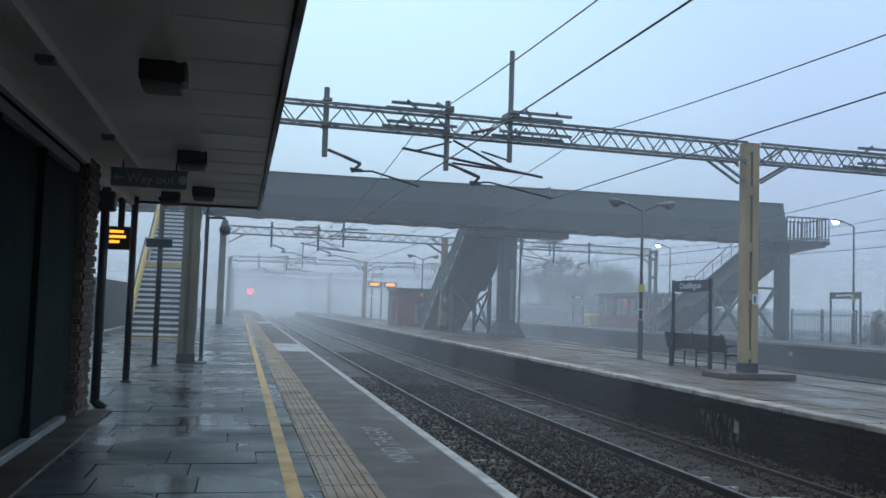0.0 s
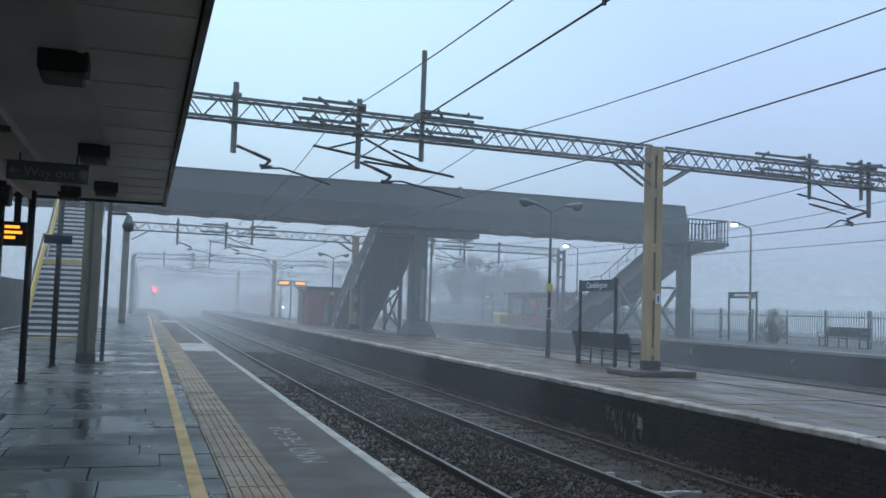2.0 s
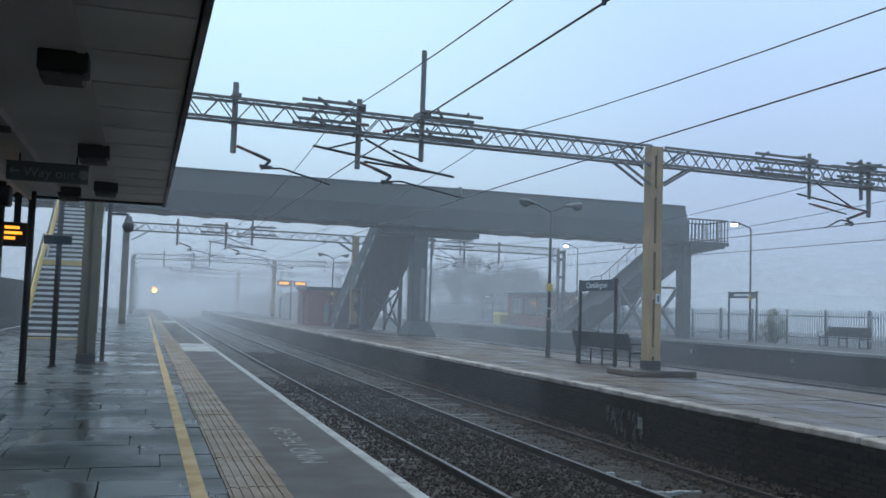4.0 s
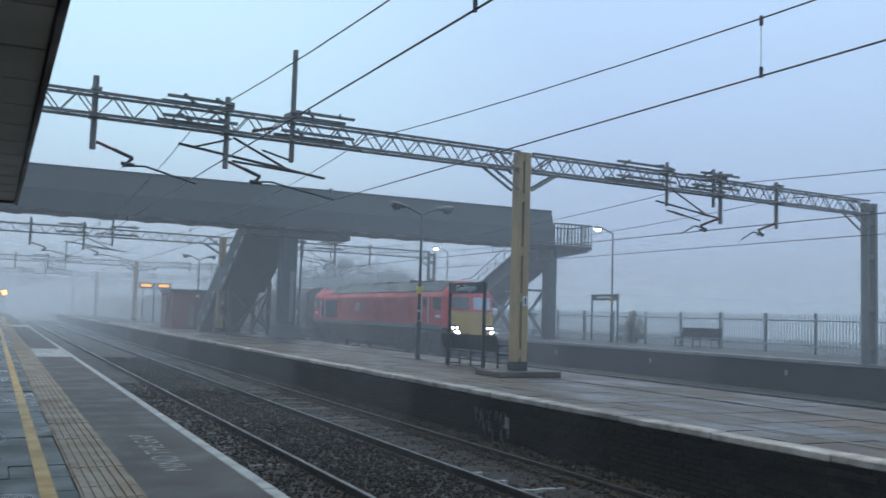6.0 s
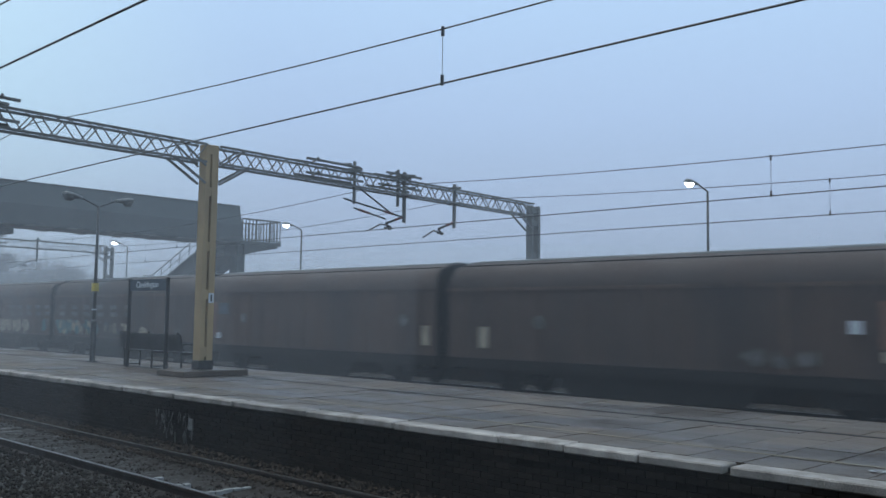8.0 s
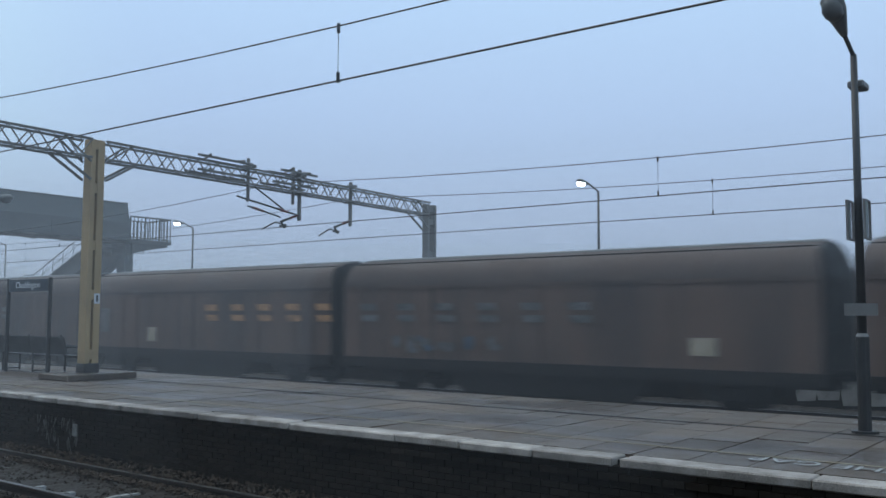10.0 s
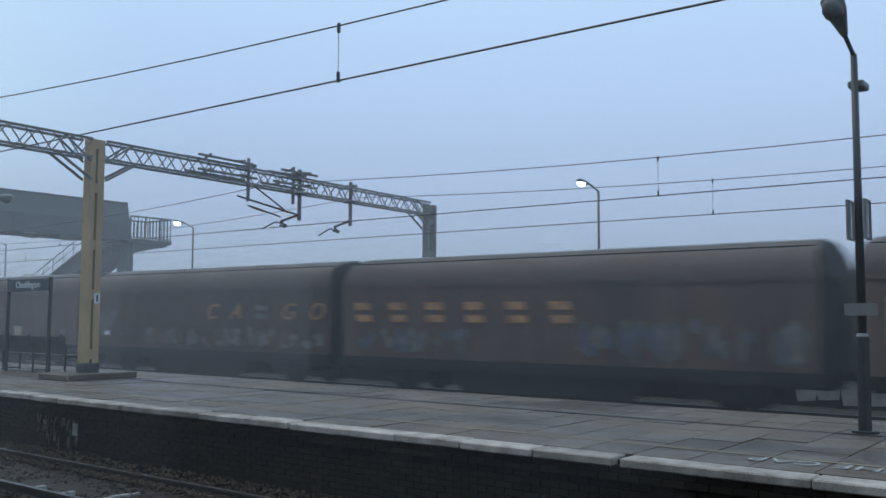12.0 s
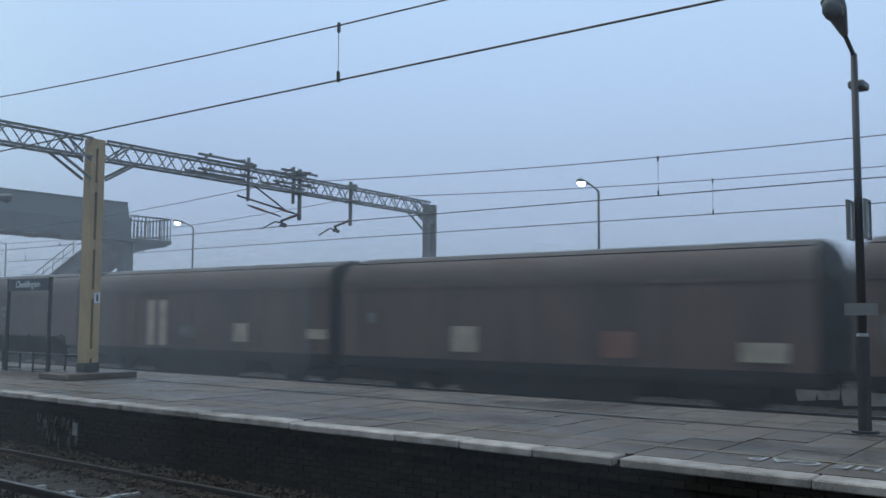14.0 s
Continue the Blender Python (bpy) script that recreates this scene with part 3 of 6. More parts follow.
part("fence_rail", box(B(), -0.07, -0.013, 0, 43.4, 0.4, 0.48), TIMBER, bf)

# ---------------------------------------------------------------- overhead line gantries


def batten_post(t, x, y, h, w=0.46, d=0.34, paint=None, plate=True, base=-0.30):
    """Two channel legs joined by batten plates, on a dark foot."""
    paint = paint or STEEL_YELLOW
    p = part("post", box(B(), x - w / 2, x - w / 2 + 0.16, y - d / 2, y + d / 2, base + 0.28, h), paint, t, "cream painted steel post", bevel=0.01)
    part("leg", box(B(), x + w / 2 - 0.22, x + w / 2, y - d / 2, y + d / 2, base + 0.28, h), paint, p, bevel=0.01)
    part("web", box(B(), x - w / 2 + 0.16, x + w / 2 - 0.22, y - 0.06, y + 0.06, base + 0.28, h), paint, p)
    for z in (0.25, 2.05, 3.55, 5.3, h - 0.15):
        part("batten", box(B(), x - w / 2 + 0.162, x + w / 2 - 0.222, y - d / 2 + 0.01, y + d / 2 - 0.01, z - 0.15, z + 0.15), paint, p)
    part("foot", box(B(), x - w / 2 - 0.02, x + w / 2 + 0.02, y - d / 2 - 0.02, y + d / 2 + 0.02, base, base + 0.28), BLACK_STEEL, p, "dark painted foot", bevel=0.01)
    if not plate:
        return
    part("number_plate", box(B(), x + 0.02, x + 0.2, y - d / 2 - 0.012, y - d / 2 - 0.001, 1.78, 2.09), SIGN_WHITE, p, "small white plate")
    part("plate_bar", box(B(), x + 0.08, x + 0.14, y - d / 2 - 0.017, y - d / 2 - 0.013, 1.83, 2.04), BLACK_STEEL, p)


def truss(bm, bm2, xa, xb, z0, z1, w):
    """Four chords and a zigzag lacing."""
    for z in (z0, z1):
        for y in (-w / 2, w / 2):
            bar(bm, (xa, y, z), (xb, y, z), 0.07, 0.07)
    n = int((xb - xa) / 0.42)
    for i in range(n):
        a, b = xa + (xb - xa) * i / n, xa + (xb - xa) * (i + 1) / n
        for y in (-w / 2, w / 2):
            bar(bm2, (a, y, z0 if i % 2 else z1), (b, y, z1 if i % 2 else z0), 0.03, 0.03)
        if i % 2:
            for z in (z0, z1):
                bar(bm2, (a, -w / 2, z), (b, w / 2, z), 0.025, 0.025)


def insulator(bm, a, b, r=0.055):
    """A string of ribs turned as one body."""
    a, b = Vector(a), Vector(b)
    q = (b - a).to_track_quat("Z", "Y")
    rings = []
    for i in range(15):
        s = r if i % 2 else r * 0.55
        rings.append([tuple(a.lerp(b, i / 14) + q @ Vector((s * math.cos(2 * math.pi * k / 8), s * math.sin(2 * math.pi * k / 8), 0))) for k in range(8)])
    return loft(bm, rings)


def registration(t, x, side, top, low, wire_x, wire_z):
    """A drop tube with a cantilever that holds the contact wire off to one side."""
    d = part("drop_tube", rod(B(), (x, 0, low), (x, 0, top), 0.075, n=8), GALV, t, "dull steel drop tube")
    part("clamp", box(B(), x - 0.11, x + 0.11, -0.26, 0.26, 6.84, 6.92), GALV, d)
    part("clamp", box(B(), x - 0.11, x + 0.11, -0.26, 0.26, 6.16, 6.24), GALV, d)
    part("insulator", insulator(B(), (x + side * 0.08, 0, low + 0.2), (x + side * 0.5, 0, low + 0.05)), INSULATOR, d, "brown ribbed insulator")
    bm = rod(B(), (x + side * 0.5, 0, low + 0.05), (x + side * 0.95, 0, low - 0.12), 0.05)
    rod(bm, (x + side * 0.95, 0, low - 0.12), (x + side * 0.75, 0, low - 0.35), 0.045)
    rod(bm, (x + side * 0.68, 0, low - 0.28), (x + side * 1.0, 0, low - 0.3), 0.05)
    rod(bm, (x + side * 0.75, 0, low - 0.35), (x + side * 0.72, 0, wire_z + 0.28), 0.045)
    rod(bm, (x + side * 0.72, 0, wire_z + 0.28), (x + side * 1.25, 0, wire_z + 0.33), 0.028)
    rod(bm, (x + side * 1.25, 0, wire_z + 0.33), (wire_x, 0, wire_z), 0.028)
    part("steady_arm", bm, BLACK_STEEL, d, "dark bent steady arm")


GANTRY_TURN = math.degrees(math.atan(0.062))


def gantry():
    t = thing("overhead_gantry", pose(0, 18.05, 0.36, 0, 0, GANTRY_TURN) @ Matrix.Diagonal((0.78, 0.78, 0.742, 1)), "steel lattice gantry on cream posts over the tracks", "gantry", "overhead gantries")
    # near post: the shade it stands in is put into its colour
    batten_post(t, -1.22, 3.2, 6.72, 0.46, 0.34, POST_SHADE, False, -0.48)
    part("tie_beam", box(B(), -1.32, -1.08, -0.3, 3.03, 6.2, 6.72), GALV, t)
    batten_post(t, 14.6, 0, 6.80)
    e = part("end_post", box(B(), 31.45, 31.59, -0.15, 0.15, -0.12, 6.72), GALV, t, "grey two-legged steel end post")
    part("leg", box(B(), 31.96, 32.12, -0.15, 0.15, -0.12, 6.72), GALV, e)
    for z in (0.6, 2.2, 4.4, 5.9, 6.5):
        part("batten", box(B(), 31.595, 31.955, -0.1, 0.1, z - 0.12, z + 0.12), GALV, e)
    chords, lacing = B(), B()
    for xa, xb in ((-1.0, 14.36), (14.84, 31.5)):
        truss(chords, lacing, xa, xb, 6.22, 6.78, 0.45)
    b = part("lattice_beam", chords, GALV, t, "dull galvanised lattice beam")
    tagged(part("lacing", lacing, GALV, b), kind="stuff")
    for x, s in ((-1.0, 1), (14.36, -1), (14.84, 1), (31.5, -1)):
        for y in (-0.2, 0.2):
            part("knee_brace", bar(B(), (x, y, 5.55), (x + s * 1.1, y, 6.22), 0.05, 0.07), GALV, b)
            part("knee_brace", bar(B(), (x, y, 6.1), (x + s * 0.9, y, 6.78), 0.05, 0.05), GALV, b)
    # cross tubes clamped to the beam beside the drop tubes
    for xa, xb, z in ((3.6, 5.3, 6.95), (6.9, 8.7, 7.0), (3.5, 5.4, 6.42), (6.6, 8.7, 6.42), (18.2, 20.6, 6.92), (18.2, 20.8, 6.42), (21.6, 23.9, 6.45), (22.0, 23.9, 6.95)):
        for y in (-0.32, 0.32):
            part("cross_tube", bar(B(), (xa, y, z), (xb, y, z), 0.075, 0.075), GALV, b)
        part("tie_bar", bar(B(), (xa + 0.4, -0.45, z + 0.05), (xa + 0.9, 0.45, z + 0.05), 0.06, 0.06), GALV, b)
        part("tie_bar", bar(B(), (xb - 0.5, -0.45, z + 0.05), (xb - 0.1, 0.45, z + 0.2), 0.06, 0.06), GALV, b)
    registration(t, 1.95, 1, 7.25, 5.35, 4.5, 4.72)
    registration(t, 5.22, 1, 7.2, 5.22, 8.3, 4.65)
    registration(t, 23.3, -1, 7.15, 5.15, 21.4, 4.65)
    registration(t, 26.25, -1, 7.05, 5.2, 24.4, 4.65)
    m = part("mast", rod(B(), (7.02, 0, 5.6), (7.02, 0, 8.85), 0.075, n=8), GALV, t, "tall steel mast above the beam")
    part("clamp", box(B(), 6.86, 7.18, -0.28, 0.28, 6.84, 7.0), GALV, m)
    bm = rod(B(), (4.0, 0, 5.76), (8.0, 0, 5.24), 0.04)
    rod(bm, (4.4, 0, 5.72), (5.35, 0, 6.05), 0.03)
    rod(bm, (5.4, 0, 6.1), (7.0, 0, 5.35), 0.035)
    rod(bm, (7.0, 0, 5.65), (6.2, 0, 5.85), 0.03)
    rod(bm, (5.4, 0, 5.45), (7.6, 0, 5.3), 0.035)
    part("cantilever_tube", bm, BLACK_STEEL, m, "dark cantilever tubes")
    part("insulator", insulator(B(), (6.3, 0, 5.46), (7.0, 0, 5.38)), INSULATOR, m, "brown ribbed insulator")
    part("insulator", insulator(B(), (5.9, 0, 6.35), (6.6, 0, 6.55), 0.06), INSULATOR, m, "brown ribbed insulator")
    for x in (20.7, 22.95):
        m = part("mast", rod(B(), (x, 0, 5.6 if x < 21 else 5.75), (x, 0, 7.2), 0.06, n=8), GALV, t)
        part("clamp", box(B(), x - 0.12, x + 0.12, -0.28, 0.28, 6.84, 6.95), GALV, m)
    bm = rod(B(), (20.2, 0, 5.75), (23.3, 0, 5.35), 0.035)
    rod(bm, (20.7, 0, 5.45), (22.3, 0, 5.2), 0.03)
    rod(bm, (21.0, 0, 6.2), (22.7, 0, 5.4), 0.03)
    part("cantilever_tube", bm, BLACK_STEEL, m, "dark cantilever tubes")
    part("insulator", insulator(B(), (20.9, 0, 5.42), (21.5, 0, 5.33)), INSULATOR, m, "brown ribbed insulator")
    part("insulator", insulator(B(), (22.2, 0, 5.5), (22.7, 0, 5.42)), INSULATOR, m, "brown ribbed insulator")
    return t


g0 = gantry()
for dy in (32.0, 66.0, 100.0, 136.0, -32.0):
    copy_thing(g0, pose(0, 18.05 + dy, 0.36, 0, 0, GANTRY_TURN))
for x, yo, hh in ((11.39, 0, 0.14), (-0.95, 2.5, 0.02)):
    solid("gantry_plinth", box(B(), x - (0.85 if x > 0 else 0.3), x + (0.85 if x > 0 else 0.3), gantry_y(x) + yo - (0.6 if x > 0 else 0.27), gantry_y(x) + yo + (0.6 if x > 0 else 0.27), 0.0, hh), SLAB_ISLAND, "low wet concrete plinth under the gantry post", "plinth", kind="structure", bevel=0.02)


def wire_run(cx, stagger, zc, zs, sag):
    """Contact wire, catenary above it and droppers between, gantry to gantry."""
    t = thing("overhead_wires", pose(0, 0, 0), "dark contact wire and catenary with droppers", "overhead wires", "overhead line")
    con, cat = [], []
    for k in range(-1, 5):
        ya, yb = gantry_y(cx) + 32 * (k - 1), gantry_y(cx) + 32 * k
        xa, xb = cx + stagger * (-1) ** k, cx - stagger * (-1) ** k
        con.append((xa, ya, zc))
        for i in range(14):
            u = i / 14
            p = (xa + (xb - xa) * u, ya + (yb - ya) * u, zs - sag * 4 * u * (1 - u))
            cat.append(p)
            if i in (5, 9):
                drp = rod(B(), (p[0], p[1], zc), p, 0.005, n=4)
                rod(drp, (p[0], p[1], zc - 0.02), (p[0], p[1], zc + 0.1), 0.022, n=5)
                rod(drp, (p[0], p[1], p[2] - 0.08), (p[0], p[1], p[2] + 0.03), 0.022, n=5)
                part("dropper", drp, BLACK_STEEL, t)
    con.append((xb, yb, zc))
    cat.append((xb, yb, zs))
    part("contact_wire", tube(B(), con, 0.012), BLACK_STEEL, t)
    part("catenary_wire", tube(B(), cat, 0.010), BLACK_STEEL, t)


wire_run(3.66, 0.10, 4.07, 5.25, 0.60)
wire_run(7.30, 0.16, 4.06, 5.20, 0.55)
wire_run(17.3, 0.12, 3.90, 5.15, 0.50)
wire_run(TRAIN_X, 0.12, 3.87, 5.15, 0.50)

# ---------------------------------------------------------------- footbridge


def stair(t, x0, x1, ya, yb, ztop, zbot=0.0, tread=None, steel=None, rise=0.175):
    """Steps from (ya, ztop) down to (yb, zbot) with closed stringers and a landing half way."""
    n = int((ztop - zbot) / rise)
    half = n // 2
    run = (yb - ya)
    s = 1 if run > 0 else -1
    go = (abs(run) - 1.2) / n
    y, z = ya, ztop
    pts = [(y, z)]
    for i in range(n):
        if i == half:
            part("landing", box(B(), x0 + 0.06, x1 - 0.06, min(y, y + s * 1.2), max(y, y + s * 1.2), z - 0.12, z), tread, t, "concrete landing")
            pts.append((y, z))
            y += s * 1.2
            pts.append((y, z))
        z -= (ztop - zbot) / n
        st = part("step", box(B(), x0 + 0.06, x1 - 0.06, min(y, y + s * go), max(y, y + s * go), z - 0.04, z), tread, t)
        part("riser", box(B(), x0 + 0.06, x1 - 0.06, min(y - s * 0.03, y), max(y - s * 0.03, y), z, z + 0.135), tread, st)
        part("nosing", box(B(), x0 + 0.07, x1 - 0.07, min(y, y + s * 0.03), max(y, y + s * 0.03), z + 0.075, z + 0.172), steel, st)
        y += s * go
    pts.append((y, z))
    for x in (x0, x1 - 0.06):
        bm = B()
        rings = []
        for yy, zz in pts:
            rings.append([(x, yy, zz - 0.42), (x + 0.06, yy, zz - 0.42), (x + 0.06, yy, zz + 0.12), (x, yy, zz + 0.12)])
        loft(bm, rings)
        part("stringer", bm, steel, t)
    return pts


def railing(t, x, pts, steel, h=1.05, step=1.1, infill=True):
    top, bars_ = B(), B()
    for (ya, za), (yb, zb) in zip(pts, pts[1:]):
        if abs(yb - ya) < 0.01:
            continue
        rod(top, (x, ya, za + h), (x, yb, zb + h), 0.035)
        rod(top, (x, ya, za + 0.2), (x, yb, zb + 0.2), 0.025)
        rod(top, (x, ya, za + 0.62), (x, yb, zb + 0.62), 0.022)
        n = max(1, int(math.hypot(yb - ya, zb - za) / step))
        for i in range(n + 1):
            u = i / n
            y, z = ya + (yb - ya) * u, za + (zb - za) * u
            rod(bars_, (x, y, z), (x, y, z + h), 0.032)
    r = part("handrail", top, steel, t)
    part("baluster", bars_, steel, r)


SPAN = Matrix.Diagonal((0.93, 0.93, 0.93, 1))
fb = thing("footbridge", pose(0, 42.4, 0) @ SPAN, "dark green-grey steel footbridge over the tracks", "footbridge")
part("deck", box(B(), -6.0, 30.0, 0.1, 2.3, 5.80, 5.98), CONCRETE, fb)
# near and far parapets: plated girders in bays, with a stepped lower edge
for y, nm in ((0.0, "parapet"), (2.3, "parapet")):
    k = 1 if y < 1 else -1
    yo = y if k > 0 else y + 0.1
    p = part(nm, loft(B(), [[(x, yo, 5.92), (x, yo, 6.85), (x, yo + k * 0.34, 7.95), (x, yo + k * 0.42, 7.95), (x, yo + k * 0.1, 6.85), (x, yo + k * 0.1, 5.92)] for x in (-6.0, 30.0)]), BRIDGE, fb, "plated dark steel parapet")
    part("top_rail", box(B(), -6.05, 30.05, yo + k * 0.38 - 0.07, yo + k * 0.38 + 0.07, 7.95, 8.03), BRIDGE, p, bevel=0.01)
    part("lower_flange", box(B(), -6.0, 30.0, y - 0.06, y + 0.16, 5.86, 5.95), BRIDGE, p)
    for i in range(18):
        x = -5.6 + 2.06 * i
        part("stiffener", box(B(), x - 0.03, x + 0.03, y - 0.02, y - 0.001, 5.96, 6.83), BRIDGE, p)
        part("haunch", loft(B(), [[(x - 0.9, yy, 5.86), (x + 0.5, yy, 5.86), (x + 0.42, yy, 5.76), (x + 0.1, yy, 5.75)] for yy in (y, y + 0.08)]), BRIDGE, p)
part("roof_seam", box(B(), 15.9, 15.97, 0.2, 2.2, 7.7, 8.12), GALV, fb, "pale vertical seam")
# island pier
pr = part("pier", box(B(), 13.55, 14.35, 0.75, 1.65, 0.4, 5.66), BRIDGE, fb, "dark steel box pier", bevel=0.03)
part("crosshead", box(B(), 11.6, 17.2, 0.55, 1.85, 5.38, 5.68), BRIDGE, pr, bevel=0.02)
part("pier_base", loft(B(), [[(14.0 - a, 1.2 - b, z), (14.0 + a, 1.2 - b, z), (14.0 + a, 1.2 + b, z), (14.0 - a, 1.2 + b, z)] for a, b, z in ((0.8, 0.85, 0), (0.8, 0.85, 0.12), (0.5, 0.52, 0.75), (0.42, 0.47, 0.8))]), BRIDGE, pr)
part("pale_strip", box(B(), 14.0, 14.22, 0.735, 0.748, 0.9, 3.6), GALV, pr, "pale grey cable cover")
part("cable_pipe", rod(B(), (14.6, 0.9, 0), (14.6, 0.9, 5.4), 0.06), GALV, pr)
# end pier and landing over the far platform
pe = part("pier", box(B(), 29.9, 30.45, 0.3, 1.0, FARZ / 0.93, 5.7), BRIDGE, fb, "dark steel end pier", bevel=0.03)
part("bracket", loft(B(), [[(30.25, y, 5.1), (30.25, y, 5.75), (32.6, y, 5.75), (32.6, y, 5.62), (31.0, y, 5.3)] for y in (0.1, 2.2)]), BRIDGE, pe)
part("landing", box(B(), 29.9, 32.8, 0.0, 2.4, 5.75, 5.95), BRIDGE, fb)
rl = B()
for y in (0.05, 2.35):
    rod(rl, (30.05, y, 7.25), (32.75, y, 7.25), 0.05)
    rod(rl, (30.05, y, 6.05), (32.75, y, 6.05), 0.04)
    for i in range(12):
        x = 30.05 + 2.7 * i / 11
        rod(rl, (x, y, 5.95), (x, y, 7.25), 0.028 if i % 4 else 0.05)
for i in range(9):
    rod(rl, (32.75, 0.05 + 2.3 * i / 8, 5.95), (32.75, 0.05 + 2.3 * i / 8, 7.25), 0.03)
rod(rl, (32.75, 0.05, 7.25), (32.75, 2.35, 7.25), 0.05)
part("landing_railing", rl, BRIDGE, fb, "barred steel landing railing")

# stairs of the footbridge: near platform (towards the camera), island and far platform (away)
FENCE_PALE = mat("pale rail paint", (0.30, 0.31, 0.31), (0.24, 0.25, 0.25), 3, (0.4, 0.6), 0.02)
TREAD = mat("worn pale stair treads", (0.72, 0.71, 0.68), (0.58, 0.57, 0.55), 3, (0.4, 0.6), 0.05)
HANDRAIL_YELLOW = mat("yellow handrail", (0.55, 0.38, 0.08), (0.42, 0.3, 0.08), 3, (0.4, 0.55), 0.02)
TREAD_DARK = mat("dark step edge", (0.016, 0.016, 0.017), None, 4, (0.6, 0.8), 0.05)
s1 = thing("staircase", pose(0, -1.4, 0) @ SPAN, "long pale-treaded stair with yellow handrails up to the footbridge", "staircase", "stairs")
pts = stair(s1, -4.02, -1.98, 47.3, 36.4, 5.9, 0.0, TREAD_DARK, TREAD, 0.205)
for x, h in ((-3.90, 1.05), (-3.87, 0.72), (-2.12, 1.05)):
    part("handrail", tube(B(), [(x, y, z + h) for y, z in pts], 0.045, 6), HANDRAIL_YELLOW, s1, "yellow handrail")
railing(s1, -3.99, pts, BRIDGE)
railing(s1, -2.01, pts, BRIDGE)
part("landing_band", box(B(), -3.95, -2.05, 41.20, 41.24, 2.76, 2.96), HANDRAIL_YELLOW, s1, "yellow landing edge")
part("nosing", box(B(), -3.97, -2.03, 36.1, 36.4, 0.0, 0.03), HANDRAIL_YELLOW, s1, "yellow nosing at the stair foot")
tr = B()
for x in (-4.02, -1.98):
    for y in (41.4, 44.6):
        bar(tr, (x, y, 0), (x, y, 2.6 + (y - 41.4) * 0.5), 0.16, 0.16)
    bar(tr, (x, 41.4, 0.2), (x, 44.6, 3.0), 0.08, 0.08)
part("trestle", tr, BRIDGE, s1)
s2 = thing("staircase", pose(0, -1.4, 0) @ SPAN, "dark steel stair from footbridge to the island platform", "staircase", "stairs")
pts = stair(s2, 12.0, 14.6, 49.9, 61.6, 5.9, 0.0, BRIDGE, BRIDGE)
for x in (12.03, 14.57):
    railing(s2, x, pts, BRIDGE)
    bm = B()
    loft(bm, [[(x - 0.02, y, z - 0.3), (x + 0.02, y, z - 0.3), (x + 0.02, y, z + 0.95), (x - 0.02, y, z + 0.95)] for y, z in pts])
    part("side_panel", bm, BRIDGE, s2, "plated stair side")
part("soffit_plate", loft(B(), [[(12.0, y, z - 0.5), (14.6, y, z - 0.5), (14.6, y, z - 0.44), (12.0, y, z - 0.44)] for y, z in pts]), BRIDGE, s2)
tr = B()
for x in (12.3, 14.6):
    for y in (54.0, 57.5):
        bar(tr, (x, y, 0), (x, y, 3.4), 0.2, 0.2)
    bar(tr, (x, 54.0, 0.2), (x, 57.5, 2.6), 0.1, 0.1)
    bar(tr, (x, 57.5, 0.2), (x, 54.0, 2.6), 0.1, 0.1)
bar(tr, (12.3, 54, 0.3), (14.6, 54, 2.6), 0.1, 0.1)
bar(tr, (14.6, 54, 0.3), (12.3, 54, 2.6), 0.1, 0.1)
# pale bars stand in for sky glimpsed past the stair side
for (ya, za), (yb, zb) in ((pts[0], pts[1]), (pts[2], pts[3])):
    for i in range(4):
        u, v = (i + 0.3) / 4, (i + 0.72) / 4
        part("sky_glint", bar(B(), (11.98, ya + (yb - ya) * u, za + (zb - za) * u - 0.22), (11.98, ya + (yb - ya) * v, za + (zb - za) * v - 0.22), 0.03, 0.11), FENCE_PALE, s2, "pale bar standing in for a sky glint")
part("trestle", tr, BRIDGE, s2, "cross-braced steel trestle")
s3 = thing("staircase", pose(0, -1.4, 0) @ SPAN, "grey steel stair from footbridge to the far platform", "staircase", "stairs")
pts = stair(s3, 29.9, 32.2, 50.6, 65.5, 5.9, FARZ / 0.93, BRIDGE, BRIDGE)
part("soffit_plate", loft(B(), [[(29.9, y, z - 0.5), (32.2, y, z - 0.5), (32.2, y, z - 0.44), (29.9, y, z - 0.44)] for y, z in pts]), BRIDGE, s3)
for x in (29.93, 32.17):
    railing(s3, x, pts, FENCE_PALE)
    part("side_panel", loft(B(), [[(x - 0.03, y, z - 0.95), (x + 0.03, y, z - 0.95), (x + 0.03, y, z + 0.14), (x - 0.03, y, z + 0.14)] for y, z in pts]), BRIDGE, s3, "deep plated stair side")
tr = B()
for y in (51.5, 55.0):
    for x in (29.9, 32.2):
        bar(tr, (x, y, FARZ), (x, y, 5.6 - (y - 50.6) * 0.39), 0.2, 0.2)
    bar(tr, (29.9, y, 0.4), (32.2, y, 3.2), 0.12, 0.12)
    bar(tr, (32.2, y, 0.4), (29.9, y, 3.2), 0.12, 0.12)
    bar(tr, (29.9, y, 3.3), (32.2, y, 3.3), 0.14, 0.14)
for x in (29.9, 32.2):
    bar(tr, (x, 51.5, 0.4), (x, 55.0, 3.4), 0.12, 0.12)
    bar(tr, (x, 55.0, 0.4), (x, 51.5, 3.4), 0.12, 0.12)
part("trestle", tr, BRIDGE, s3, "cross-braced steel trestle")

# ---------------------------------------------------------------- things on the island
LAMP_LIT = glow("lit lamp lens", (0.92, 0.97, 1.0), 40.0)
LAMP_GREY = mat("grey lamp housing", (0.13, 0.132, 0.128), (0.09, 0.092, 0.09), 4, (0.4, 0.55), 0.02)
